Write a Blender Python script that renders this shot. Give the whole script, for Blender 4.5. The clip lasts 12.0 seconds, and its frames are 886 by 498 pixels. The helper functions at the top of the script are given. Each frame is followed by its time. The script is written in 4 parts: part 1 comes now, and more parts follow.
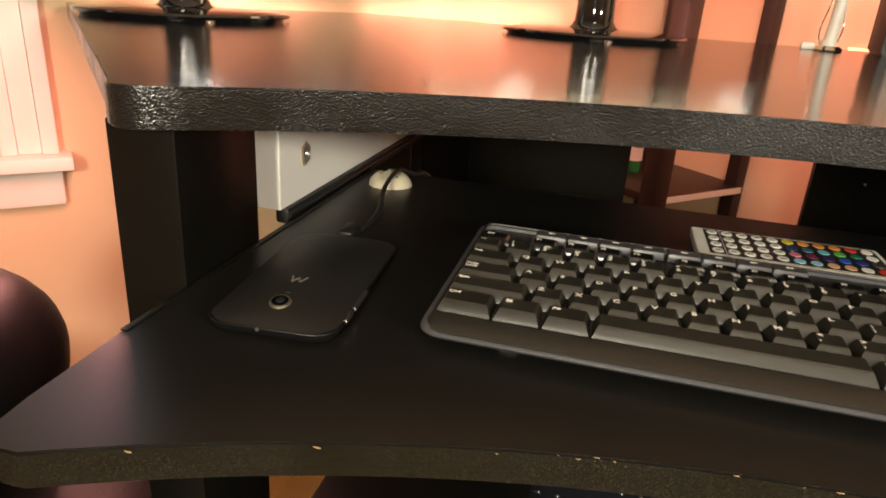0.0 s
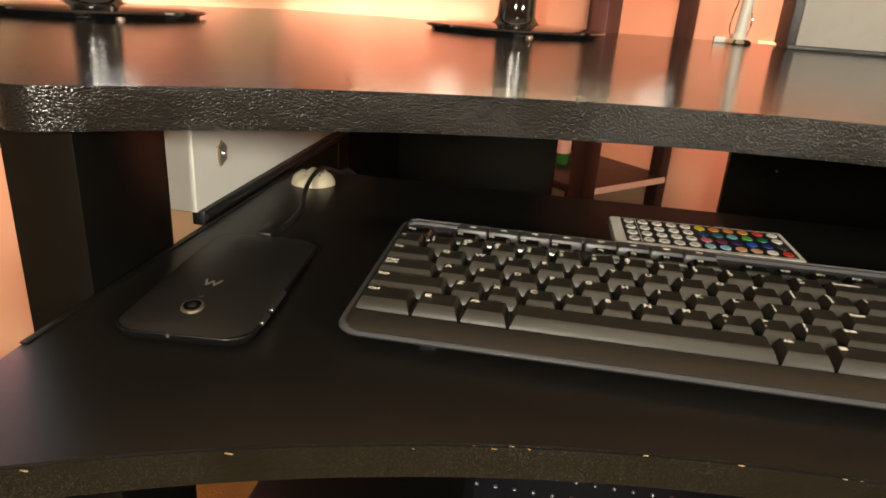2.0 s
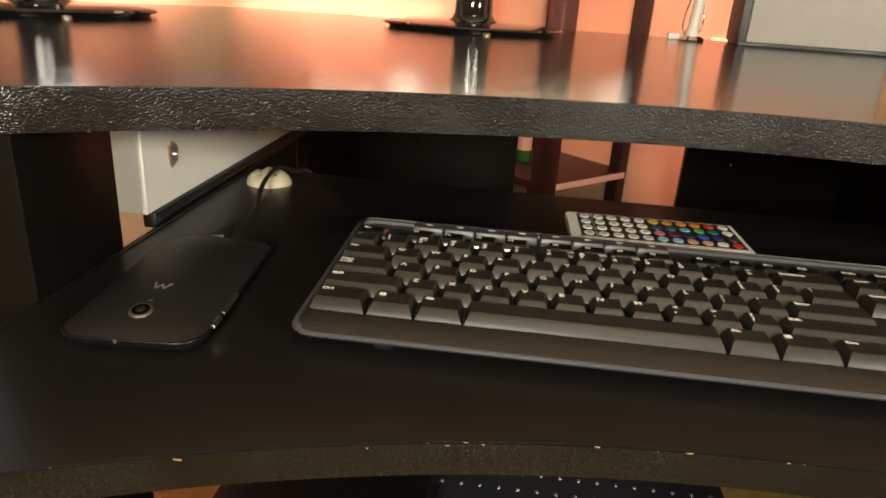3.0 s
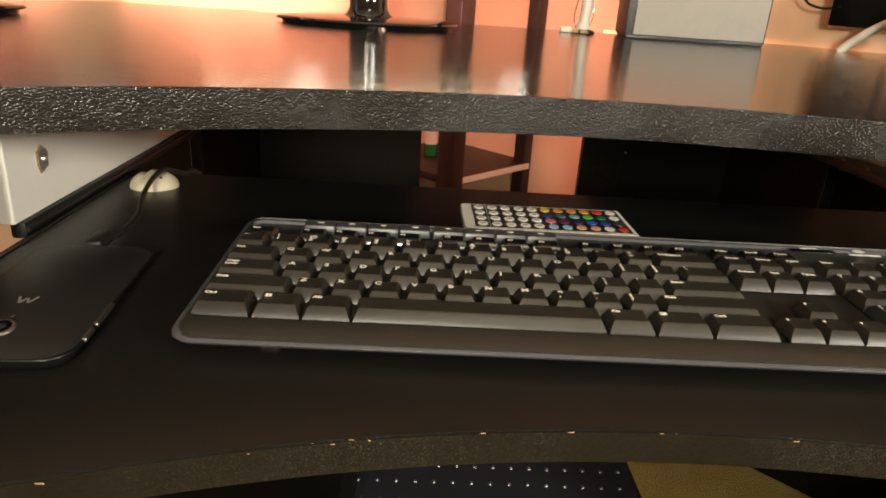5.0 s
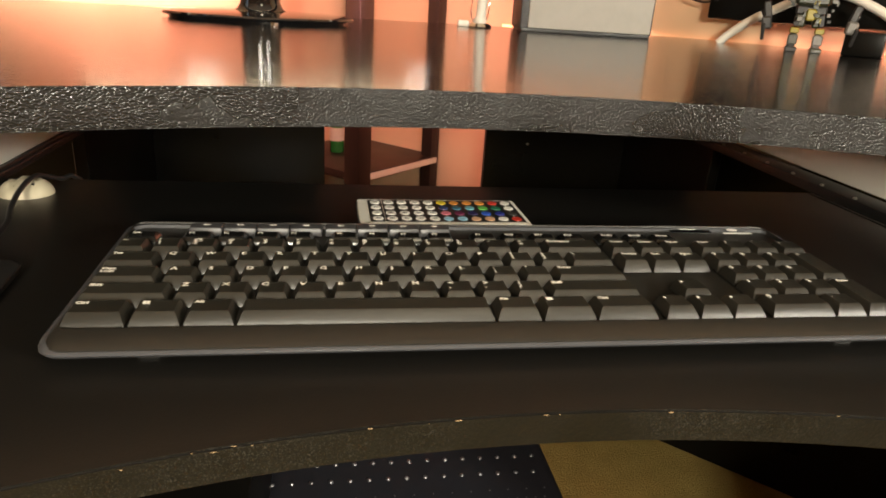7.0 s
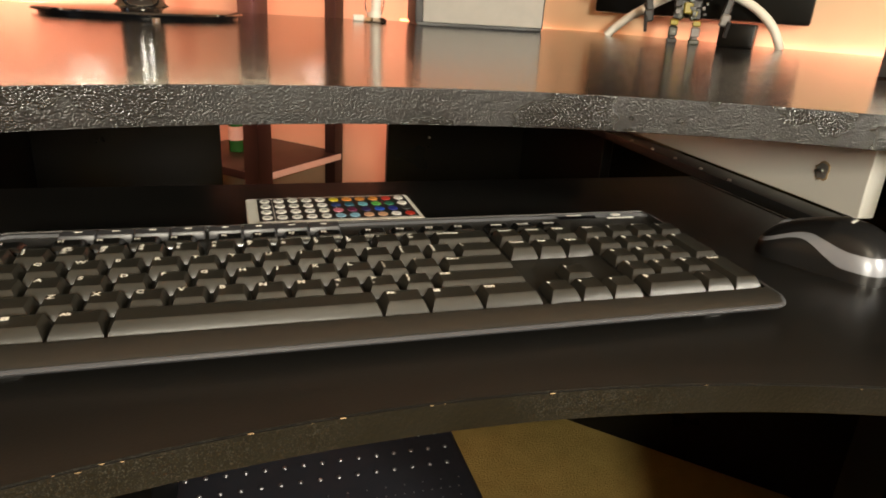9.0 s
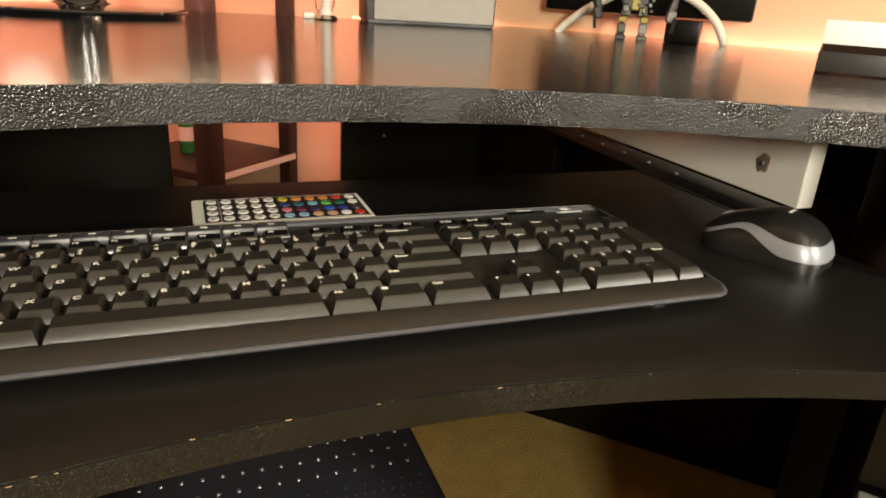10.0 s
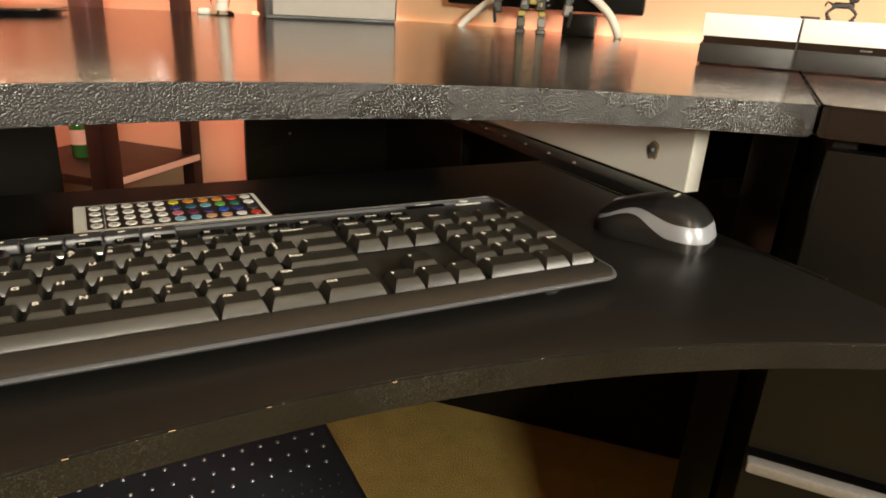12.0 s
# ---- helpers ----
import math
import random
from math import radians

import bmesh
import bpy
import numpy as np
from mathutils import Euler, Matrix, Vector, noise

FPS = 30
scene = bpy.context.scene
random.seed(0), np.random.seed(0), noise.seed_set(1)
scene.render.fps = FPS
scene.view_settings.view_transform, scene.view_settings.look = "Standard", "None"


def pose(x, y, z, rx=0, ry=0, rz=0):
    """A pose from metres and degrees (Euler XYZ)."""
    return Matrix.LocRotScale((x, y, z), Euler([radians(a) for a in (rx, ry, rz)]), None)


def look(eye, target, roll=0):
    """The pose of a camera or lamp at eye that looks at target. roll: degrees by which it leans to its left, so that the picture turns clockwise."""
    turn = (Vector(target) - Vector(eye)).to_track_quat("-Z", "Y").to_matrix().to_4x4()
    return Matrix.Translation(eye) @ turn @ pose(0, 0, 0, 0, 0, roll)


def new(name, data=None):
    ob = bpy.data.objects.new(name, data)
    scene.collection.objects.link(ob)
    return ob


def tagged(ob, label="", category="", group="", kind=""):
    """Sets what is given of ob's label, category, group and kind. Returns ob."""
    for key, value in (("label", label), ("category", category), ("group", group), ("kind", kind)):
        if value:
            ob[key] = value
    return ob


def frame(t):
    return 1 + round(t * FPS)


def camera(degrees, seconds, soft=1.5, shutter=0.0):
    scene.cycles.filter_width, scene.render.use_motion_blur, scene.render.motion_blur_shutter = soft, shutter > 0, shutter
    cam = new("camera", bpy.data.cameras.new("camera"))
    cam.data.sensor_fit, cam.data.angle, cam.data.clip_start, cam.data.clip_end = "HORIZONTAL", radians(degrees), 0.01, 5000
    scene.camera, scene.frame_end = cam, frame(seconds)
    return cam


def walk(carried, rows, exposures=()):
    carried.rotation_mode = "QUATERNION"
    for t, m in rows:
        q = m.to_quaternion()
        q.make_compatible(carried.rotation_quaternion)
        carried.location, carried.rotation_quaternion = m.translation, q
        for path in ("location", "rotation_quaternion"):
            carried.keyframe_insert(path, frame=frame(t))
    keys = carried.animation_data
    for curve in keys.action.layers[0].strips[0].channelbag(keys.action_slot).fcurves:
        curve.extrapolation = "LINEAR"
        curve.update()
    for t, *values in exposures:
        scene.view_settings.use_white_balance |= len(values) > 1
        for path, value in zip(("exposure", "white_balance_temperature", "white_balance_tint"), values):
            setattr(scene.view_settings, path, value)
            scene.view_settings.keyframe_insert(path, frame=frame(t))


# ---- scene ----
cam = camera(67.28, 12.0, soft=1.8)
ROWS = [
    (0.0, 0.0373, -0.3592, 0.8593, 68.60, -3.52, 15.15),
    (0.5, 0.0396, -0.3586, 0.8594, 68.61, -3.52, 14.00),
    (1.0, 0.0423, -0.3578, 0.8594, 68.62, -3.53, 12.60),
    (1.5, 0.0452, -0.3571, 0.8594, 68.64, -3.53, 11.16),
    (2.0, 0.0483, -0.3564, 0.8594, 68.65, -3.53, 9.60),
    (2.5, 0.0511, -0.3559, 0.8595, 68.67, -3.53, 8.26),
    (3.0, 0.0546, -0.3554, 0.8595, 68.68, -3.53, 6.51),
    (5.0, 0.0701, -0.3541, 0.8597, 68.76, -3.53, -1.07),
    (5.5, 0.0743, -0.3542, 0.8597, 68.78, -3.53, -3.14),
    (6.0, 0.0776, -0.3543, 0.8597, 68.80, -3.53, -4.74),
    (6.5, 0.0816, -0.3546, 0.8598, 68.82, -3.52, -6.66),
    (7.0, 0.0855, -0.3550, 0.8598, 68.84, -3.52, -8.61),
    (9.0, 0.1011, -0.3579, 0.8600, 68.91, -3.50, -16.34),
    (9.5, 0.1053, -0.3591, 0.8600, 68.93, -3.49, -18.43),
    (10.0, 0.1082, -0.3600, 0.8600, 68.94, -3.48, -19.91),
    (10.5, 0.1115, -0.3611, 0.8601, 68.96, -3.48, -21.61),
    (11.0, 0.1149, -0.3624, 0.8601, 68.98, -3.47, -23.43),
    (11.5, 0.1181, -0.3637, 0.8601, 68.99, -3.46, -25.08),
    (12.0, 0.1219, -0.3655, 0.8602, 69.01, -3.45, -27.15),
]
walk(cam, [(t, pose(x, y, z, rx, ry, rz)) for t, x, y, z, rx, ry, rz in ROWS],
     exposures=((0.0, -0.32), (3.0, -0.36), (6.5, -0.16), (9.0, -0.10), (12.0, -0.07)))

# ---- light ----
SHELF, DESK, DESK_T = 0.70, 0.8085, 0.021
C1, C2 = 1.30, 1.55                     # left wall: y - x = C1, right wall: x + y = C2
R2 = math.sqrt(0.5)

world = bpy.data.worlds.new("world")
scene.world = world
world.use_nodes = True
bg = world.node_tree.nodes["Background"]
bg.inputs[0].default_value = (1.0, 0.78, 0.55, 1)
bg.inputs[1].default_value = 0.02
scene.view_settings.exposure = 0.0


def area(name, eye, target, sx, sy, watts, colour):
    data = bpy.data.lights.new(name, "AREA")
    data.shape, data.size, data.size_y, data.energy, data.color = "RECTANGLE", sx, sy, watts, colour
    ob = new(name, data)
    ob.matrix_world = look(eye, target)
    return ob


# unseen lights assumed behind the camera: two low ones and a weak overhead one
area("unseen_light_mid", (0.02, -1.40, 1.12), (0.25, 0.0, 0.74), 0.18, 0.18, 28, (1.0, 0.92, 0.74))
area("unseen_light_right", (1.16, -1.00, 1.14), (0.1, 0.0, 0.74), 0.16, 0.16, 21, (1.0, 0.93, 0.78))
area("unseen_light_top", (0.5, -1.5, 2.38), (0.5, -1.5, 0.0), 0.5, 0.5, 16, (1.0, 0.86, 0.62))
UNDER_Z = DESK - DESK_T - 0.006
LED = (1.0, 0.38, 0.33)


def strip(a, b, toward, watts):
    """A thin LED strip light from a to b that shines towards a place."""
    a, b, toward = Vector(a), Vector(b), Vector(toward)
    mid, along = (a + b) / 2, (b - a).normalized()
    back = (mid - toward).normalized()
    back = (back - along * back.dot(along)).normalized()
    side = back.cross(along)
    data = bpy.data.lights.new("led_light", "AREA")
    data.shape, data.size, data.size_y, data.energy, data.color = "RECTANGLE", (b - a).length, 0.010, watts, LED
    ob = new("led_light", data)
    ob.matrix_world = Matrix((along, side, back)).transposed().to_4x4()
    ob.location = mid


# LED strips behind the desk's back edge: light goes up and down the walls
strip((0.80, 0.73, DESK - 0.002), (1.36, 0.17, DESK - 0.002), (1.09, 0.47, DESK + 0.03), 0.5)
strip((-0.66, 0.58, DESK - 0.025), (-0.42, 0.84, DESK - 0.025), (-0.60, 0.80, DESK + 0.30), 0.95)
strip((-0.43, 0.845, DESK - 0.008), (-0.10, 1.165, DESK - 0.008), (-0.30, 1.045, DESK + 0.40), 0.42)
strip((-0.29, 0.855, DESK - 0.003), (0.46, 0.855, DESK - 0.003), (0.10, 1.2, DESK + 0.36), 3.4)
strip((-0.30, 0.825, DESK - 0.03), (0.66, 0.825, DESK - 0.03), (0.18, 1.3, 0.50), 2.5)
# assumed strip under the left side edge, added to light the wall there evenly
strip((-0.62, 0.38, UNDER_Z), (-0.28, 0.03, UNDER_Z), (-0.95, 0.35, 0.58), 7.0)


# ---- materials ----
def mat(name, colour, rough=0.5, metal=0.0, vary=0.12, scale=30.0, bump=0.0, bscale=200.0, gloss_vary=0.1, spec=0.5, coat=0.0, emit=0.0, stretch=None, piece=0.0, dist=0.001, pebble=False):
    m = bpy.data.materials.new(name)
    m.use_nodes = True
    nt = m.node_tree
    b = nt.nodes["Principled BSDF"]
    b.inputs["Metallic"].default_value = metal
    b.inputs["Specular IOR Level"].default_value = spec
    b.inputs["Coat Weight"].default_value = coat
    b.inputs["Coat Roughness"].default_value = 0.08
    tc = nt.nodes.new("ShaderNodeTexCoord")
    mp = nt.nodes.new("ShaderNodeMapping")
    nt.links.new(tc.outputs["Object"], mp.inputs[0])
    if stretch:
        mp.inputs["Scale"].default_value = stretch
    n = nt.nodes.new("ShaderNodeTexNoise")
    n.inputs["Scale"].default_value, n.inputs["Detail"].default_value, n.inputs["Roughness"].default_value = scale, 6, 0.65
    nt.links.new(mp.outputs[0], n.inputs["Vector"])
    mix = nt.nodes.new("ShaderNodeMix")
    mix.data_type = "RGBA"
    lo = [c * (1 - vary) for c in colour]
    hi = [min(1, c * (1 + vary)) for c in colour]
    mix.inputs[6].default_value, mix.inputs[7].default_value = (*lo, 1), (*hi, 1)
    nt.links.new(n.outputs[0], mix.inputs[0])
    out = mix.outputs[2]
    if piece:
        oi = nt.nodes.new("ShaderNodeObjectInfo")
        hs = nt.nodes.new("ShaderNodeHueSaturation")
        mr = nt.nodes.new("ShaderNodeMapRange")
        mr.inputs[3].default_value, mr.inputs[4].default_value = 1 - piece, 1 + piece
        nt.links.new(oi.outputs["Random"], mr.inputs[0])
        nt.links.new(mr.outputs[0], hs.inputs["Value"])
        nt.links.new(out, hs.inputs["Color"])
        out = hs.outputs[0]
    nt.links.new(out, b.inputs["Base Color"])
    n2 = nt.nodes.new("ShaderNodeTexNoise")
    n2.inputs["Scale"].default_value, n2.inputs["Detail"].default_value = scale * 0.35, 4
    nt.links.new(mp.outputs[0], n2.inputs["Vector"])
    mr2 = nt.nodes.new("ShaderNodeMapRange")
    mr2.inputs[1].default_value, mr2.inputs[2].default_value = 0.3, 0.7
    mr2.inputs[3].default_value, mr2.inputs[4].default_value = max(0.02, rough - gloss_vary * rough), min(1, rough + gloss_vary * rough)
    nt.links.new(n2.outputs[0], mr2.inputs[0])
    nt.links.new(mr2.outputs[0], b.inputs["Roughness"])
    if bump:
        n3 = nt.nodes.new("ShaderNodeTexNoise")
        n3.inputs["Scale"].default_value, n3.inputs["Detail"].default_value = bscale, 2
        nt.links.new(mp.outputs[0], n3.inputs["Vector"])
        bp = nt.nodes.new("ShaderNodeBump")
        bp.inputs["Strength"].default_value, bp.inputs["Distance"].default_value = bump, dist
        if pebble:
            n3 = nt.nodes.new("ShaderNodeTexVoronoi")
            n3.feature, n3.inputs["Scale"].default_value = "SMOOTH_F1", bscale
            n3.inputs["Smoothness"].default_value = 0.35
            nt.links.new(mp.outputs[0], n3.inputs["Vector"])
            bp.invert = True
        nt.links.new(n3.outputs[0], bp.inputs["Height"])
        nt.links.new(bp.outputs[0], b.inputs["Normal"])
    if emit:
        b.inputs["Emission Color"].default_value = (*colour, 1)
        b.inputs["Emission Strength"].default_value = emit
    return m


DESKTOP = mat("black_laminate", (0.010, 0.0095, 0.0095), 0.13, bump=0.5, bscale=260, scale=60, spec=0.55, stretch=(0.45, 1.8, 1), dist=0.0004)
EDGE = mat("pebbled_black_edge", (0.0075, 0.0074, 0.0073), 0.26, bump=0.85, bscale=980, scale=45, spec=0.50, gloss_vary=0.5, dist=0.00028, stretch=(0.8, 0.8, 1.0), pebble=True)
SHELFTOP = mat("satin_black_laminate", (0.0092, 0.0086, 0.0077), 0.32, bump=0.12, bscale=700, scale=25, spec=0.36, dist=0.0003)
SHELFEDGE = mat("worn_black_edge", (0.0048, 0.0043, 0.0034), 0.36, bump=0.5, bscale=520, scale=70, vary=0.5, spec=0.35, dist=0.0006)


def scuffed(m, colour, fine, broad, lo, hi):
    """Pale scuffs on a material: fine specks that gather in broad worn patches."""
    nt = m.node_tree
    b = nt.nodes["Principled BSDF"]
    tc = nt.nodes.new("ShaderNodeTexCoord")
    masks = []
    for scale, a, c in ((fine, 0.52, 0.72), (broad, lo, hi)):
        n = nt.nodes.new("ShaderNodeTexNoise")
        n.inputs["Scale"].default_value, n.inputs["Detail"].default_value = scale, 3
        nt.links.new(tc.outputs["Object"], n.inputs["Vector"])
        r = nt.nodes.new("ShaderNodeMapRange")
        r.inputs[1].default_value, r.inputs[2].default_value = a, c
        nt.links.new(n.outputs[0], r.inputs[0])
        masks.append(r.outputs[0])
    mul = nt.nodes.new("ShaderNodeMath")
    mul.operation = "MULTIPLY"
    nt.links.new(masks[0], mul.inputs[0])
    nt.links.new(masks[1], mul.inputs[1])
    mix = nt.nodes.new("ShaderNodeMix")
    mix.data_type = "RGBA"
    mix.inputs[7].default_value = (*colour, 1)
    nt.links.new(b.inputs["Base Color"].links[0].from_socket, mix.inputs[6])
    nt.links.new(mul.outputs[0], mix.inputs[0])
    nt.links.new(mix.outputs[2], b.inputs["Base Color"])


scuffed(SHELFEDGE, (0.050, 0.046, 0.037), 1500, 11, 0.42, 0.66)
CHIP = mat("bare_chipboard", (0.34, 0.24, 0.13), 0.8, bump=0.6, bscale=600, scale=300, vary=0.35)
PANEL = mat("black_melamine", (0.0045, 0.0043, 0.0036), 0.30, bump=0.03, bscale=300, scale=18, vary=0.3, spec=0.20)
WHITEBOARD = mat("white_melamine", (0.86, 0.84, 0.78), 0.45, bump=0.08, bscale=200, scale=12, vary=0.05)
METALDARK = mat("dark_slide_steel", (0.03, 0.03, 0.03), 0.4, metal=0.6, scale=60)
DULLSTEEL = mat("dull_zinc", (0.20, 0.19, 0.18), 0.5, metal=0.3, vary=0.3, scale=300)
STEEL = mat("bright_steel", (0.62, 0.60, 0.56), 0.3, metal=1.0, scale=80)
WALL = mat("cream_wall_paint", (0.75, 0.53, 0.33), 0.75, bump=0.12, bscale=160, scale=5, vary=0.05)
TRIM = mat("white_gloss_paint", (0.80, 0.77, 0.70), 0.35, bump=0.05, bscale=60, scale=15, vary=0.04)
CEIL = mat("ceiling_paint", (0.78, 0.74, 0.66), 0.85, bump=0.1, bscale=120, scale=6, vary=0.04)
CARPET = mat("tan_carpet", (0.36, 0.27, 0.085), 0.95, bump=1.0, bscale=260, scale=18, vary=0.3, spec=0.1, dist=0.004)
WOOD = mat("dark_walnut", (0.012, 0.0072, 0.005), 0.42, bump=0.2, bscale=90, scale=22, vary=0.4, stretch=(1, 1, 0.12))
GLOSSBLACK = mat("gloss_black_plastic", (0.006, 0.006, 0.007), 0.07, spec=0.6, coat=0.6, scale=20)
KBBODY = mat("keyboard_black_plastic", (0.020, 0.0186, 0.0158), 0.38, bump=0.25, bscale=1800, scale=50, dist=0.0003)
KBGREY = mat("keyboard_grey_trim", (0.060, 0.061, 0.067), 0.34, bump=0.2, bscale=1600, scale=60, dist=0.0003)
KEYCAP = mat("keycap_black_plastic", (0.021, 0.0196, 0.0158), 0.37, bump=0.3, bscale=2200, scale=120, piece=0.18, dist=0.0002)
KEYGLOSS = mat("glossy_function_key", (0.010, 0.0098, 0.0092), 0.20, scale=120, spec=0.5)
KBMID = mat("media_button_grey", (0.050, 0.050, 0.054), 0.36, scale=80)
LEGEND = mat("white_key_print", (0.82, 0.80, 0.74), 0.55, scale=300)
PHONE = mat("soft_black_phone_back", (0.012, 0.0115, 0.011), 0.46, spec=0.35, bump=0.12, bscale=2600, scale=60, dist=0.0002)
PHONEFRAME = mat("phone_frame_black", (0.006, 0.006, 0.006), 0.36, spec=0.25, scale=60)
LENSGLASS = mat("lens_glass", (0.004, 0.004, 0.006), 0.05, coat=1.0, scale=60)
RINGGOLD = mat("champagne_ring", (0.12, 0.10, 0.07), 0.42, metal=0.5, scale=200)
SILVERPRINT = mat("silver_print", (0.34, 0.32, 0.29), 0.35, metal=0.6, scale=200)
CABLE = mat("black_cable_rubber", (0.012, 0.012, 0.012), 0.42, scale=200)
CREAM = mat("cream_soft_plastic", (0.52, 0.46, 0.33), 0.5, scale=120, vary=0.08)
REMWHITE = mat("remote_white_shell", (0.84, 0.80, 0.70), 0.45, scale=100, vary=0.06)
REMBLACK = mat("remote_black_face", (0.015, 0.014, 0.013), 0.4, scale=100)
MOUSEBLACK = mat("mouse_black_plastic", (0.012, 0.0115, 0.0115), 0.33, bump=0.2, bscale=2000, scale=50, dist=0.0002)
MOUSEGREY = mat("mouse_silver_band", (0.26, 0.27, 0.30), 0.36, metal=0.25, scale=60)
CHROME = mat("chrome", (0.75, 0.74, 0.72), 0.12, metal=1.0, scale=30)
SPKGREY = mat("grey_speaker_cloth", (0.42, 0.40, 0.37), 0.75, bump=0.5, bscale=1500, scale=40, dist=0.0005)
CHARCOAL = mat("charcoal_plastic", (0.022, 0.021, 0.021), 0.45, scale=40)
WHITEPLASTIC = mat("white_plastic", (0.80, 0.76, 0.68), 0.35, scale=40, vary=0.05)
CONSOLEWHITE = mat("glossy_white_console", (0.90, 0.90, 0.88), 0.2, scale=40, vary=0.03)
NAVY = mat("navy_woven_fabric", (0.0060, 0.0072, 0.0135), 0.8, bump=0.6, bscale=900, scale=60, vary=0.3)
VINYL = mat("black_vinyl", (0.0032, 0.0030, 0.0028), 0.42, spec=0.12, bump=0.3, bscale=300, scale=30, dist=0.0008)
BOTTLEGLASS = mat("green_bottle_glass", (0.02, 0.16, 0.03), 0.08, spec=0.7, coat=0.5, scale=30)
PAPER = mat("paper_label", (0.62, 0.58, 0.46), 0.7, scale=80)
LEDSTRIP = mat("led_strip_tape", (1.0, 0.42, 0.20), 0.5, emit=3.5)
SCREENCOOL = mat("cool_screen_glow", (0.50, 0.60, 0.80), 0.3, emit=0.9)
SCREENWARM = mat("warm_screen_glow", (0.80, 0.66, 0.44), 0.3, emit=6.0)
TOYYELLOW = mat("yellow_toy_plastic", (0.30, 0.24, 0.03), 0.4, scale=70)
DULLGREEN = mat("olive_toy_plastic", (0.030, 0.032, 0.018), 0.35, scale=70, vary=0.9)


# ---- builders ----
def mesh_of(name, bm, material, smooth=False):
    me = bpy.data.meshes.new(name)
    bmesh.ops.recalc_face_normals(bm, faces=bm.faces)
    bm.to_mesh(me)
    bm.free()
    if smooth:
        me.polygons.foreach_set("use_smooth", [True] * len(me.polygons))
        me.set_sharp_from_angle(angle=radians(38))
    me.materials.append(material)
    return me


def part(name, bm, material, parent=None, label="", smooth=True, m=None):
    ob = new(name, mesh_of(name, bm, material, smooth))
    if parent:
        ob.parent = parent
    if m:
        ob.matrix_local = m
    if label:
        ob["label"] = label
    return ob


def thing(name, m, label, category, group="", kind=""):
    ob = new(name)
    ob.empty_display_size = 0.05
    ob.matrix_world = m
    return tagged(ob, label, category, group, kind)


def box(sx, sy, sz, at=(0, 0, 0), bevel=0.0, seg=2, bm=None, m=None):
    """A box on its base centre."""
    bm = bm or bmesh.new()
    q = Matrix.Translation((at[0], at[1], at[2] + sz / 2)) @ Matrix.Diagonal((sx, sy, sz, 1))
    if m:
        q = m @ q
    vs = bmesh.ops.create_cube(bm, size=1, matrix=q)["verts"]
    if bevel:
        es = list({e for v in vs for e in v.link_edges})
        bmesh.ops.bevel(bm, geom=es, offset=bevel, segments=seg, affect="EDGES", profile=0.6)
    return bm


def disc(r1, r2, h, at=(0, 0, 0), seg=32, bm=None, m=None, bevel=0.0):
    bm = bm or bmesh.new()
    q = Matrix.Translation((at[0], at[1], at[2] + h / 2))
    if m:
        q = m @ q
    vs = bmesh.ops.create_cone(bm, cap_ends=True, segments=seg, radius1=r1, radius2=r2, depth=h, matrix=q)["verts"]
    if bevel:
        es = [e for e in {e for v in vs for e in v.link_edges} if len(e.link_faces) == 2 and e.calc_face_angle(0) > 0.6]
        bmesh.ops.bevel(bm, geom=es, offset=bevel, segments=2, affect="EDGES")
    return bm


def prism(outline, z0, z1, bevel=0.0, bm=None, seg=2):
    """An upright slab with the plan outline given."""
    bm = bm or bmesh.new()
    lo = [bm.verts.new((x, y, z0)) for x, y in outline]
    hi = [bm.verts.new((x, y, z1)) for x, y in outline]
    n = len(lo)
    bm.faces.new(lo[::-1])
    top = bm.faces.new(hi)
    for i in range(n):
        bm.faces.new((lo[i], lo[(i + 1) % n], hi[(i + 1) % n], hi[i]))
    if bevel:
        bmesh.ops.recalc_face_normals(bm, faces=bm.faces)
        es = [e for e in bm.edges if abs(e.verts[0].co.z - e.verts[1].co.z) < 1e-6]
        bmesh.ops.bevel(bm, geom=es, offset=bevel, segments=seg, affect="EDGES")
    return bm


def rounded(w, d, r, cx=0, cy=0, n=6):
    pts = []
    for sx, sy, a0 in ((1, 1, 0), (-1, 1, 90), (-1, -1, 180), (1, -1, 270)):
        for i in range(n + 1):
            a = radians(a0 + 90 * i / n)
            pts.append((cx + sx * (w / 2 - r) + r * math.cos(a), cy + sy * (d / 2 - r) + r * math.sin(a)))
    return pts


def loft(rings, bm=None, close=True, caps=True):
    bm = bm or bmesh.new()
    rows = [[bm.verts.new(p) for p in ring] for ring in rings]
    n = len(rows[0])
    for a, b in zip(rows, rows[1:]):
        for i in range(n if close else n - 1):
            j = (i + 1) % n
            bm.faces.new((a[i], a[j], b[j], b[i]))
    if caps:
        bm.faces.new(rows[0][::-1])
        bm.faces.new(rows[-1])
    return bm


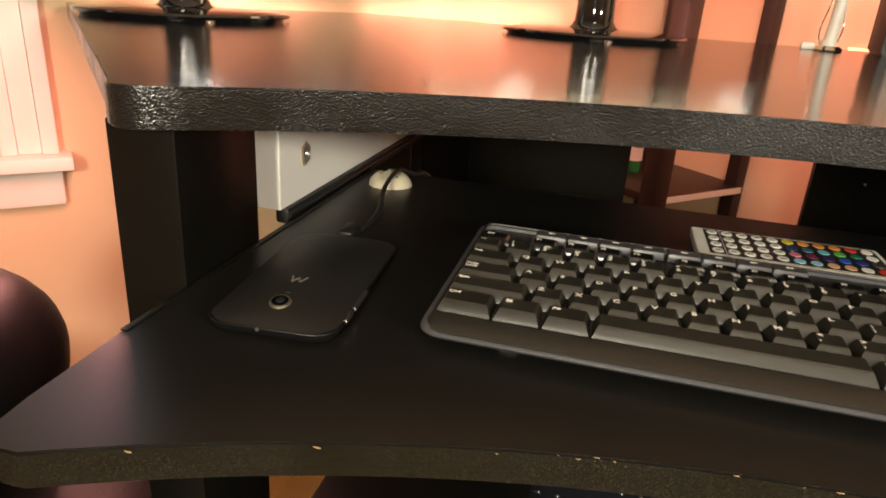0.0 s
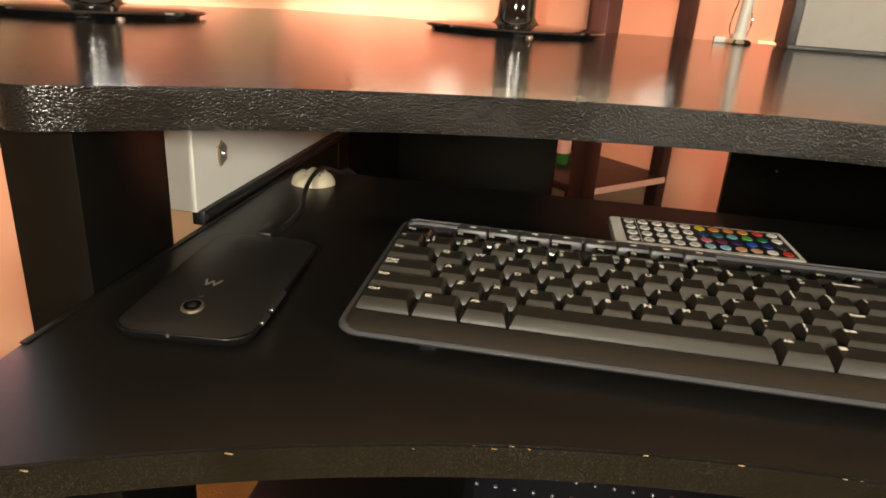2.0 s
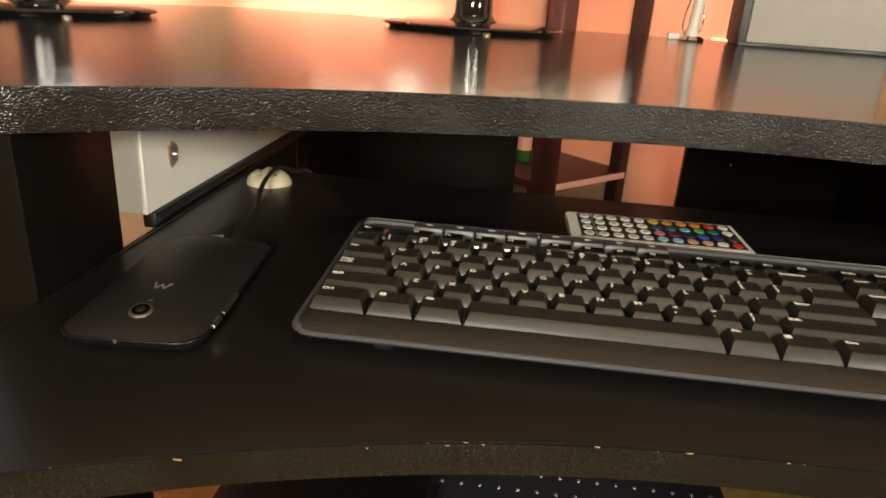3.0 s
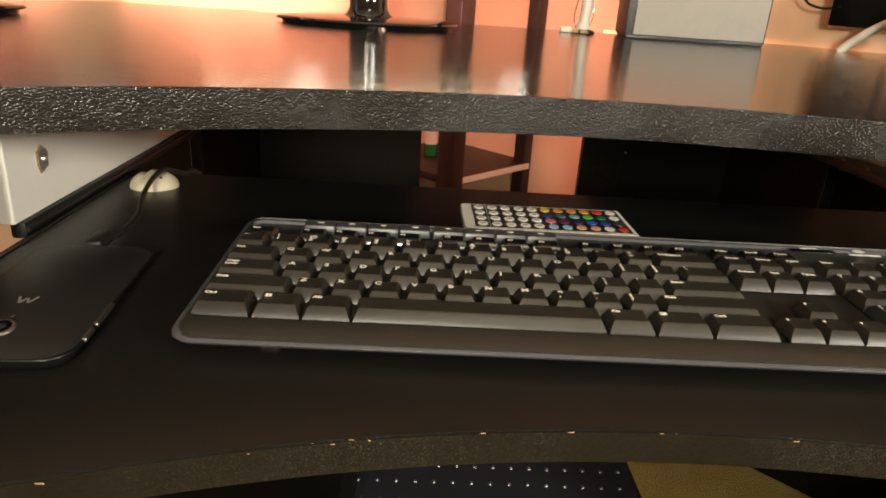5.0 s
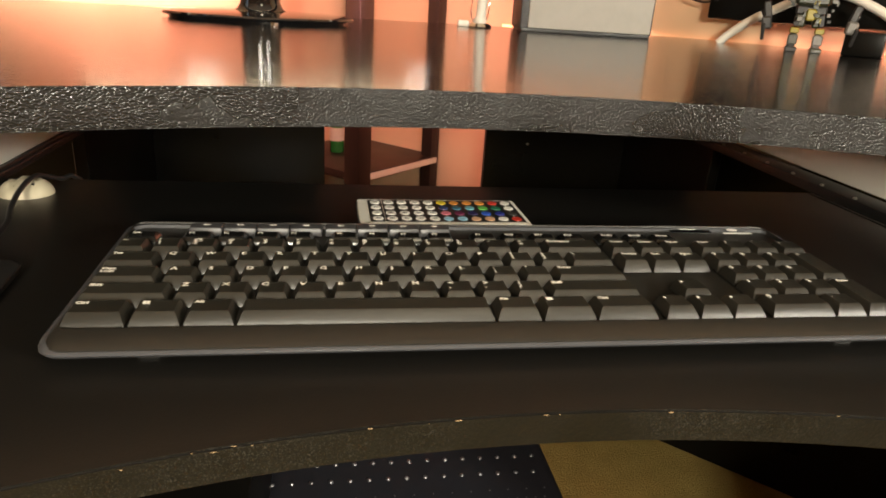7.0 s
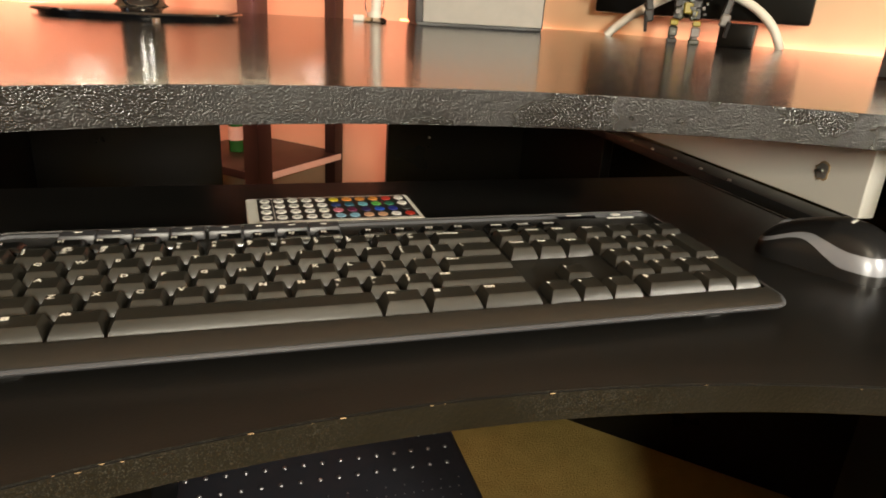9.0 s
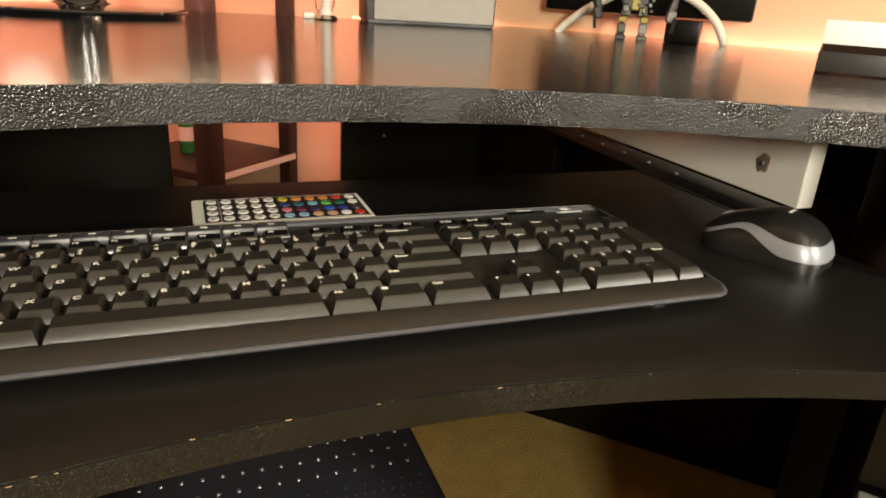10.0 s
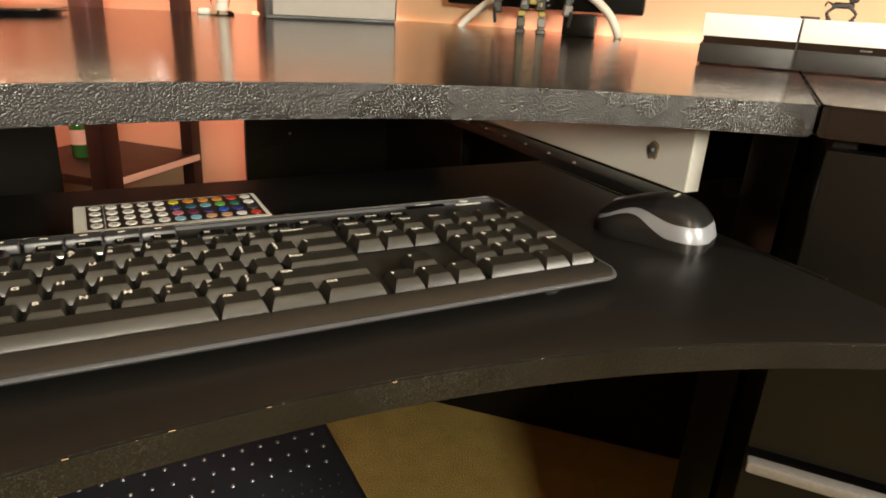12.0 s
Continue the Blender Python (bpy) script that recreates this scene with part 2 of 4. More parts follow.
def tube(points, r, seg=10, bm=None, sub=8):
    """A round tube along a smooth line through the points."""
    pts = [Vector(p) for p in points]
    line = []
    for i in range(len(pts) - 1):
        p0, p1, p2, p3 = pts[max(i - 1, 0)], pts[i], pts[i + 1], pts[min(i + 2, len(pts) - 1)]
        for k in range(sub):
            t = k / sub
            line.append(0.5 * ((2 * p1) + (p2 - p0) * t + (2 * p0 - 5 * p1 + 4 * p2 - p3) * t * t + (3 * p1 - p0 - 3 * p2 + p3) * t ** 3))
    line.append(pts[-1])
    rings = []
    for i, p in enumerate(line):
        d = (line[min(i + 1, len(line) - 1)] - line[max(i - 1, 0)]).normalized()
        a = d.cross(Vector((0.13, 0.21, 1))).normalized()
        b = d.cross(a)
        rings.append([p + r * (math.cos(2 * math.pi * k / seg) * a + math.sin(2 * math.pi * k / seg) * b) for k in range(seg)])
    return loft(rings, bm)


def arc(x0, y0, xm, ym, x1, y1, n=40):
    """Points of the circle through three places."""
    ax, ay, bx, by = xm - x0, ym - y0, x1 - x0, y1 - y0
    d = 2 * (ax * by - ay * bx)
    ux, uy = (by * (ax * ax + ay * ay) - ay * (bx * bx + by * by)) / d, (ax * (bx * bx + by * by) - bx * (ax * ax + ay * ay)) / d
    cx, cy, r = x0 + ux, y0 + uy, math.hypot(ux, uy)
    a0, a1 = math.atan2(y0 - cy, x0 - cx), math.atan2(y1 - cy, x1 - cx)
    return [(cx + r * math.cos(a0 + (a1 - a0) * i / n), cy + r * math.sin(a0 + (a1 - a0) * i / n)) for i in range(n + 1)]


def yawed(x, y, z, deg):
    return pose(x, y, z, 0, 0, deg)


# words for the key prints, made once as meshes
WORDS = list("QWERTYUIOPASDFGHJKLZXCVBNM0123456789") + ["F%d" % i for i in range(1, 13)] + ["Esc", "Tab", "Caps", "Lock", "Shift", "Ctrl", "Alt", "Enter", "Home", "End", "Insert", "Delete", "PgUp", "PgDn", "Num", "Backspace", "PrtSc", "Scroll", "Pause",
    "~", "!", "@", "#", "$", "%", "^", "&", "*", "(", ")", "-", "=", "+", "[", "]", "\\", ";", "'", ",", ".", "/", "<", ">", "?", "|", "{", "}", ":"]
temp = {}
for word in WORDS:
    cu = bpy.data.curves.new("word", "FONT")
    cu.body, cu.size, cu.offset, cu.resolution_u = word, 0.0050 if len(word) == 1 else 0.0034, 0.00022, 2
    temp[word] = new("word", cu)
bpy.context.view_layer.update()
graph = bpy.context.evaluated_depsgraph_get()
PRINT = {}
for word, ob in temp.items():
    me = bpy.data.meshes.new_from_object(ob.evaluated_get(graph))
    me.materials.clear()
    me.materials.append(LEGEND)
    PRINT[word] = me
for ob in temp.values():
    cu = ob.data
    bpy.data.objects.remove(ob)
    bpy.data.curves.remove(cu)

# ---- room ----
LW = Matrix(((-R2, -R2, 0, 0), (-R2, R2, 0, 0), (0, 0, 1, 0), (0, 0, 0, 1)))     # left wall: local x along it, away from the corner; y outward
CORNER = Vector(((C2 - C1) / 2, (C1 + C2) / 2, 0))
left_m = Matrix.Translation(CORNER) @ LW
right_m = Matrix.Translation(CORNER) @ Matrix(((R2, R2, 0, 0), (-R2, R2, 0, 0), (0, 0, 1, 0), (0, 0, 0, 1)))
SIDE, HIGH = 4.0, 2.45


def slab(name, x0, x1, y0, y1, z0, z1, material, m, kind="structure", label="", category=""):
    ob = part(name, box(x1 - x0, y1 - y0, z1 - z0, ((x0 + x1) / 2, (y0 + y1) / 2, z0)), material, smooth=False)
    ob.matrix_world = m
    return tagged(ob, label, category, kind=kind)


WIN0, WIN1, WINZ0, WINZ1 = 1.405, 2.30, 0.582, 1.95      # window opening in the left wall
tagged(part("floor", box(9, 9, 0.1, (CORNER.x, -1.2, -0.1)), CARPET, smooth=False), "tan carpeted floor under the desk", "floor", kind="structure")
tagged(part("ceiling", box(9, 9, 0.1, (CORNER.x, -1.2, HIGH)), CEIL, smooth=False), "plain pale painted ceiling", "ceiling", kind="structure")
bm = box(WIN0, 0.12, HIGH, (WIN0 / 2, 0.06, 0))
box(SIDE - WIN1, 0.12, HIGH, ((SIDE + WIN1) / 2, 0.06, 0), bm=bm)
box(WIN1 - WIN0, 0.12, WINZ0, ((WIN1 + WIN0) / 2, 0.06, 0), bm=bm)
box(WIN1 - WIN0, 0.12, HIGH - WINZ1, ((WIN1 + WIN0) / 2, 0.06, WINZ1), bm=bm)
ob = tagged(part("wall_left", bm, WALL, smooth=False), "cream painted wall glowing orange from strip light", "wall", kind="structure")
ob.matrix_world = left_m
slab("wall_right", 0, SIDE, 0, 0.12, 0, HIGH, WALL, right_m, label="cream painted wall washed by orange strip light", category="wall")
slab("wall_front", 0, SIDE, -SIDE - 0.12, -SIDE, 0, HIGH, WALL, left_m, label="plain cream wall", category="wall")
slab("wall_back", 0, SIDE, -SIDE - 0.12, -SIDE, 0, HIGH, WALL, right_m, label="plain cream wall", category="wall")

# window with casing, sill and blind
win = thing("window_1", left_m, "white wooden window casing with a closed slatted blind", "window", kind="structure")
for x0, x1, d in ((WIN0 - 0.085, WIN0 - 0.062, 0.024), (WIN0 - 0.062, WIN0 - 0.030, 0.017), (WIN0 - 0.030, WIN0 - 0.008, 0.021), (WIN0 - 0.008, WIN0 + 0.012, 0.012)):
    part("casing_board", box(x1 - x0, d, WINZ1 - WINZ0 + 0.08, ((x0 + x1) / 2, -d / 2, WINZ0), 0.003), TRIM, win)
part("casing_board", box(0.085, 0.022, WINZ1 - WINZ0 + 0.08, (WIN1 + 0.04, -0.011, WINZ0), 0.003), TRIM, win)
part("casing_board", box(WIN1 - WIN0 + 0.17, 0.024, 0.09, ((WIN0 + WIN1) / 2, -0.012, WINZ1 + 0.08), 0.003), TRIM, win)
part("window_sill", box(WIN1 - WIN0 + 0.205, 0.06, 0.022, ((WIN0 + WIN1) / 2, -0.02, WINZ0 - 0.022), 0.005), TRIM, win)
part("apron", box(WIN1 - WIN0 + 0.17, 0.018, 0.062, ((WIN0 + WIN1) / 2, -0.009, WINZ0 - 0.084), 0.004), TRIM, win)
part("pane", box(WIN1 - WIN0, 0.006, WINZ1 - WINZ0, ((WIN0 + WIN1) / 2, 0.09, WINZ0)), LENSGLASS, win, "dark night-time glass", False)
slat = mesh_of("slat", box(WIN1 - WIN0 - 0.01, 0.004, 0.036, (0, 0, 0), 0.001, 1), TRIM)
for i in range(38):
    ob = new("slat", slat)
    ob.parent = win
    ob.matrix_local = pose((WIN0 + WIN1) / 2, 0.035, WINZ0 + 0.008 + 0.0345 * i, -24, 0, 0)

# ---- corner desk ----
MID = 0.178


desk = thing("corner_desk", pose(MID, 0.0, 0.0), "black laminate corner desk with curved front edge", "desk")
to_desk = Matrix.Translation((-MID, 0, 0))
front = arc(-0.176, -0.090, MID, 0.016, 0.524, -0.0905)
u = (0.782, 0.623)
seam_back = (0.539 + 0.770 * u[0], -0.0965 + 0.770 * u[1])
top_outline = [(-0.735, 0.468), (-0.2035, -0.0815), (-0.2005, -0.0885), (-0.195, -0.0925), (-0.187, -0.0935)] + front + [(0.5320, -0.0935), (0.5365, -0.0932), (0.5395, -0.0900), seam_back, (C2 - 0.84 - 0.01, 0.84), (-0.44, 0.84)]
bm = prism(top_outline, DESK - DESK_T, DESK, 0.0012)
bmesh.ops.recalc_face_normals(bm, faces=bm.faces)
me = mesh_of("tabletop", bm, DESKTOP, True)
me.materials.append(EDGE)
for f in me.polygons:
    if abs(f.normal.z) < 0.8:
        f.material_index = 1
ob = new("tabletop", me)
ob.parent = desk
ob.matrix_local = to_desk

# pull-out keyboard shelf
shelf_front = arc(-0.146, -0.2128, 0.190, -0.1332, 0.484, -0.1992)
shelf_outline = [(-0.1735, 0.205), (-0.1735, -0.110), (-0.1700, -0.185), (-0.1680, -0.200), (-0.1630, -0.2090), (-0.155, -0.2130)] + shelf_front + [(0.505, -0.2060), (0.520, -0.2065), (0.528, -0.202), (0.532, -0.192), (0.541, -0.050), (0.541, 0.205)]
bm = prism(shelf_outline, SHELF - 0.016, SHELF, 0.0009)
me = mesh_of("keyboard_shelf", bm, SHELFTOP, True)
me.materials.append(SHELFEDGE)
for f in me.polygons:
    if abs(f.normal.z) < 0.8:
        f.material_index = 1
ob = new("keyboard_shelf", me)
ob.parent = desk
ob.matrix_local = to_desk
ob["label"] = "satin black pull-out shelf with scuffed edge"
# worn spots where the edging has chipped through
rng = random.Random(4)
bm = bmesh.new()
for k in range(20):
    x, y = shelf_front[rng.randrange(1, len(shelf_front) - 1)]
    x += rng.uniform(-0.007, 0.007)
    y = min(shelf_front, key=lambda p: abs(p[0] - x))[1]
    s = rng.uniform(0.0003, 0.0008)
    bmesh.ops.create_icosphere(bm, subdivisions=1, radius=1, matrix=Matrix.Translation((x, y - 0.0003, SHELF - 0.0006)) @ Matrix.Diagonal((s * rng.uniform(1, 3.2), s * 0.5, s * 0.5, 1)))
ob = part("chipped_spots", bm, CHIP, desk, "bare chipboard showing through the edging")
ob.matrix_local = to_desk
ob["kind"] = "stuff"

UNDER = DESK - DESK_T


def dpart(name, bm, material, label="", smooth=True):
    ob = part(name, bm, material, desk, label, smooth)
    ob.matrix_local = to_desk
    return ob


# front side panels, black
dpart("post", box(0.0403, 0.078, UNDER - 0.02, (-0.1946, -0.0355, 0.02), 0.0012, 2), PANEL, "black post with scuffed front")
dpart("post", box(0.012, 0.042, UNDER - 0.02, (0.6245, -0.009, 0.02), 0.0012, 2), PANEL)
# added black boards closing the sides, to stop strip light leaking under the desk
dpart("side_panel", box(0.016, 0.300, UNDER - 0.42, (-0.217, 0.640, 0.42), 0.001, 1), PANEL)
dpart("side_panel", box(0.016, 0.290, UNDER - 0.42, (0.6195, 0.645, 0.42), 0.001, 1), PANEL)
# added board that blacks out the gap by the right slide, against LED spill
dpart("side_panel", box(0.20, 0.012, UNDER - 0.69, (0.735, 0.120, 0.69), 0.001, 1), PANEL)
# raised lips along the shelf's sides
for x in (-0.1712, 0.5385):
    dpart("edge_lip", box(0.0040, 0.330, 0.0008, (x, 0.037, SHELF), 0.0007), SHELFEDGE)
# white inner boards that carry the slides
bl = dpart("slide_board", box(0.030, 0.46, UNDER - 0.708, (-0.1935, 0.270, 0.708), 0.0008, 1), WHITEBOARD, "white melamine board with a chipped bolt hole")
br = dpart("slide_board", box(0.018, 0.46, UNDER - 0.704, (0.602, 0.280, 0.704), 0.0008, 1), WHITEBOARD, "white melamine board with a chipped bolt hole")


def bolt_hole(parent, x, y, z, side):
    """A ragged chipped hole with a steel bolt sunk in it."""
    rr = random.Random(7 if side > 0 else 9)
    m = pose(x, y, z, 0, 90 * side, 0)
    ring = [(math.cos(a) * s, math.sin(a) * s) for a, s in ((2 * math.pi * i / 14, 0.0076 * rr.uniform(0.82, 1.18)) for i in range(14))]
    bm = prism([(px * 1.2, py) for px, py in ring], 0.0, 0.0008)
    part("chipped_hole", bm, CHIP, parent, "chipped bare board round the bolt", False, m)
    bm = prism([(px * 1.15 * 0.82, py * 0.82) for px, py in ring], 0.0008, 0.0013)
    part("hole", bm, DULLSTEEL, parent, "", False, m)
    part("bolt", disc(0.0022, 0.0016, 0.0022, (0, 0, 0.0012), 12), STEEL, parent, "", True, m)


bolt_hole(bl, -0.1785, 0.079, 0.741, 1)
bolt_hole(br, 0.593, 0.096, 0.7335, -1)
# slides
dpart("drawer_slide", box(0.010, 0.40, 0.011, (-0.1805, 0.245, 0.697), 0.002), METALDARK)
dpart("drawer_slide", box(0.030, 0.46, 0.010, (0.571, 0.250, 0.6945), 0.002), METALDARK)
dpart("slide_lip", tube([(-0.1755, 0.046, 0.7035), (-0.1755, 0.16, 0.7035), (-0.1755, 0.40, 0.7035)], 0.0022, 8), METALDARK)
ball = mesh_of("slide_screw", disc(0.0022, 0.0016, 0.0016, seg=10), STEEL)
for i in range(6):
    ob = new("slide_screw", ball)
    ob.parent = desk
    ob.matrix_local = pose(0.560 - MID, 0.17 + 0.045 * i, 0.7045)
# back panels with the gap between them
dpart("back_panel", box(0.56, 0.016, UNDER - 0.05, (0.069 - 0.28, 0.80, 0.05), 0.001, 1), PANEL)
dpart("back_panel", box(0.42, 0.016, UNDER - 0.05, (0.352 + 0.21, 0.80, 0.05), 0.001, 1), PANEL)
part("bolt", disc(0.0022, 0.0018, 0.002, seg=10), STEEL, desk, m=pose(0.428 - MID, 0.791, 0.614, 90, 0, 0))

# ---- right wing of the desk with its drawers ----
wing_m = Matrix.Translation((0.5372, -0.0940, 0)) @ Matrix.Rotation(radians(-51.5), 4, "Z")
wing = thing("desk_wing", wing_m, "black laminate desk wing with a drawer pedestal", "desk")
part("tabletop", prism([(0.0, 0.008), (0.002, 0.002), (0.008, 0.0), (0.9, 0.0), (0.9, 0.85), (0.0, 0.765)], DESK - DESK_T, DESK, 0.0015), DESKTOP, wing)
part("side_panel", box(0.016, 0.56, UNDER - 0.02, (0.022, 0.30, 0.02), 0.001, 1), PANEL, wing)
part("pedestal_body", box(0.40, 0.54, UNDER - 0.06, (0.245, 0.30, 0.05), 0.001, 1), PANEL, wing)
for z, h in ((0.545, 0.235), (0.315, 0.222), (0.07, 0.237)):
    dr = part("drawer_front", box(0.405, 0.016, h, (0.213, 0.012, z), 0.002), PANEL, wing)
    if z < 0.5:
        part("handle", box(0.400, 0.012, 0.010, (0.212, -0.002, z + h - 0.008), 0.003), DULLSTEEL, dr, "brushed steel edge pull")
# dark skirting panel along the wall behind
ob = part("back_panel", box(0.80, 0.015, 0.62, (1.26, -0.033, 0.0), 0.001, 1), PANEL, wing, smooth=False)
ob.matrix_local = wing_m.inverted() @ right_m

# ---- LED tape on the walls ----
slab("led_strip", 0.45, 1.60, -0.008, -0.003, DESK - 0.016, DESK - 0.006, LEDSTRIP, right_m, kind="", label="glowing orange light strip behind the desk", category="light strip")
slab("led_strip", 0.45, 1.25, -0.008, -0.003, DESK - 0.016, DESK - 0.008, LEDSTRIP, left_m, kind="", label="glowing orange light strip behind the desk", category="light strip")

# ---- corner shelf unit with a bottle ----
shelf_m = pose(0.134, 1.03, 0, 0, 0, 45)
unit = thing("corner_shelf", shelf_m, "dark walnut open corner shelf behind the desk", "shelf")
S = 0.252
for x, y, w in ((0, 0, 0.040), (S, 0, 0.030), (S, S, 0.030)):
    part("post", box(w, w, 1.7, (x, y, 0), 0.002), WOOD, unit)
for z in (0.10, 0.472, 1.35):
    part("shelf", box(S + 0.03, S + 0.03, 0.018, (S / 2, S / 2, z), 0.002), WOOD, unit)
# pale strip stands in for the light caught on the shelf's front edge
part("lit_edge", box(S - 0.01, 0.003, 0.013, (S / 2 + 0.01, -0.0165, 0.4745)), PAPER, unit, "pale strip painted as a lit shelf edge", False)
bottle = thing("bottle", shelf_m @ pose(0.105, 0.165, 0.490) @ Matrix.Scale(0.62, 4), "green glass bottle with a pale label on the corner shelf", "bottle")
prof = [(0.024, 0), (0.027, 0.004), (0.027, 0.105), (0.022, 0.125), (0.011, 0.150), (0.010, 0.185), (0.012, 0.19), (0.012, 0.197)]
part("glass_body", loft([[(r * math.cos(2 * math.pi * k / 20), r * math.sin(2 * math.pi * k / 20), z) for k in range(20)] for r, z in prof]), BOTTLEGLASS, bottle)
part("paper_label", loft([[(0.0274 * math.cos(2 * math.pi * k / 20), 0.0274 * math.sin(2 * math.pi * k / 20), z) for k in range(20)] for z in (0.045, 0.095)]), PAPER, bottle, "cream paper label")

# ---- keyboard ----
U = 0.01905
SLOPE = 1.42
KX, KY = -0.0355, -0.0724            # front left corner of the key field
kb_m = Matrix.Translation((0, KY, SHELF + 0.0106)) @ pose(0, 0, 0, SLOPE, 0, 0)
kb = thing("computer_keyboard", kb_m, "black full-size keyboard with white key prints", "keyboard")
XL, XR = -0.0395, 0.3955


def kb_ring(inset, z, y0, y1, r):
    return [(x, y, z) for x, y in rounded(XR - XL - 2 * inset, y1 - y0, r, (XL + XR) / 2, (y0 + y1) / 2)]


# local z = 0 is the deck between the keys
part("deck", loft([kb_ring(0.0060, -0.0022, -0.0150, 0.1315, 0.008), kb_ring(0.0036, -0.0012, -0.0185, 0.1335, 0.009), kb_ring(0.0031, -0.0003, -0.0188, 0.1338, 0.009), kb_ring(0.0038, 0.0010, -0.0165, 0.1325, 0.008),
                   kb_ring(0.0048, 0.0012, -0.0022, 0.1315, 0.004), kb_ring(0.0050, -0.0016, -0.0008, 0.130, 0.003)]), KBBODY, kb)
part("lower_shell", loft([kb_ring(0.014, -0.0085, -0.0085, 0.127, 0.008), kb_ring(0.008, -0.0074, -0.0125, 0.131, 0.010), kb_ring(0.0012, -0.0040, -0.0186, 0.1342, 0.0104), kb_ring(0.0002, -0.0026, -0.0196, 0.1344, 0.0106), kb_ring(0.0003, -0.0016, -0.0194, 0.1340, 0.0104),
                          kb_ring(0.0010, 0.0002, -0.0172, 0.1318, 0.0100), kb_ring(0.0020, 0.0006, -0.0150, 0.1295, 0.0090), kb_ring(0.0034, 0.0004, -0.0150, 0.1285, 0.0085), kb_ring(0.0040, -0.0030, -0.0146, 0.1280, 0.0080)]), KBGREY, kb, "grey rounded lower edge")
foot = mesh_of("rubber_foot", prism(rounded(0.012, 0.006, 0.0028), -0.0098, -0.0078), CABLE)
for x in (0.004, 0.352):
    for y in (-0.006, 0.120):
        ob = new("rubber_foot", foot)
        ob.parent = kb
        ob.matrix_local = pose(x, y, -0.0010 if y < 0.05 else -0.0037)
part("brand_mark", disc(0.0034, 0.0034, 0.0002, seg=16), LEGEND, kb, "plain pale printed mark", m=pose(0.3635, 0.1252, 0.0011) @ Matrix.Diagonal((1.2, 0.7, 1, 1)))
part("brand_bar", box(0.021, 0.0020, 0.0002, bevel=0), LEGEND, kb, "plain pale printed bar", False, pose(0.3640, 0.1190, 0.0011))
part("indicator_window", box(0.030, 0.0052, 0.0004, bevel=0), GLOSSBLACK, kb, "", False, pose(0.3300, 0.1215, 0.0011))
part("indicator_print", box(0.012, 0.0011, 0.0002, bevel=0), LEGEND, kb, "", False, pose(0.3300, 0.1262, 0.0011))

keymeshes = {}


def key_mesh(w, d, h, low=False):
    k = (round(w, 5), round(d, 5), h)
    if k not in keymeshes:
        g = 0.0007
        x0, x1, y0, y1 = g, w - g, g, d - g
        s, f, b = 0.0024, 0.0042, 0.0012
        if low:
            f = 0.0024

        def ring(a, z, c):
            xs0, xs1, ys0, ys1 = x0 + s * a + c, x1 - s * a - c, y0 + f * a + c, y1 - b * a - c
            return [(xs0, ys0, z), (xs1, ys0, z), (xs1, ys1, z), (xs0, ys1, z)]
        bm = bmesh.new()
        rings = [ring(0, -0.0004, 0), ring(0.12, 0.0008, 0), ring(0.92, h - 0.0006, 0), ring(1.0, h, 0.0005)]
        rows = [[bm.verts.new(p) for p in r] for r in rings]
        for a, c in zip(rows, rows[1:]):
            for i in range(4):
                bm.faces.new((a[i], a[(i + 1) % 4], c[(i + 1) % 4], c[i]))
        # a shallow dish across the top
        t = rows[-1]
        n = 4
        lo = [t[0]] + [bm.verts.new(t[0].co.lerp(t[1].co, i / n) - Vector((0, 0, 0.0006 * math.sin(math.pi * i / n)))) for i in range(1, n)] + [t[1]]
        hi = [t[3]] + [bm.verts.new(t[3].co.lerp(t[2].co, i / n) - Vector((0, 0, 0.0006 * math.sin(math.pi * i / n)))) for i in range(1, n)] + [t[2]]
        for i in range(n):
            bm.faces.new((lo[i], lo[i + 1], hi[i + 1], hi[i]))
        bm.faces.new(rows[-2][:0] or [rows[0][3], rows[0][2], rows[0][1], rows[0][0]])
        keymeshes[k] = mesh_of("key", bm, KEYGLOSS if low else KEYCAP, True)
    return keymeshes[k]


def add_key(x, y, w=1.0, d=1.0, h=0.0068, words=(), low=False, bar=None, depth=None):
    """A key cap at x, y in key units of the field, with its print."""
    dm = depth or d * U
    ob = new("key", key_mesh(w * U, dm, h, low))
    ob.parent = kb
    ob.matrix_local = pose(KX + x * U, y, 0)
    for i, word in enumerate(words):
        t = new("legend", PRINT[word])
        t.parent = ob
        wide = len(word) == 1
        t.matrix_local = pose(0.0040 if not low else 0.0048, dm - 0.0062 - 0.0042 * i if wide else dm - 0.0056 - 0.0034 * i, h + 0.00004)
    if bar:
        t = new("legend", bar_mesh)
        t.parent = ob
        t.matrix_local = pose(0.0036, dm - 0.0050, h + 0.00004) @ Matrix.Diagonal((bar, 1, 1, 1))
    return ob


bar_mesh = mesh_of("legend", box(0.001, 0.0013, 0.0002, (0.0005, 0, 0)), LEGEND)
ROWY = [0.0, U, 2 * U, 3 * U, 4 * U]
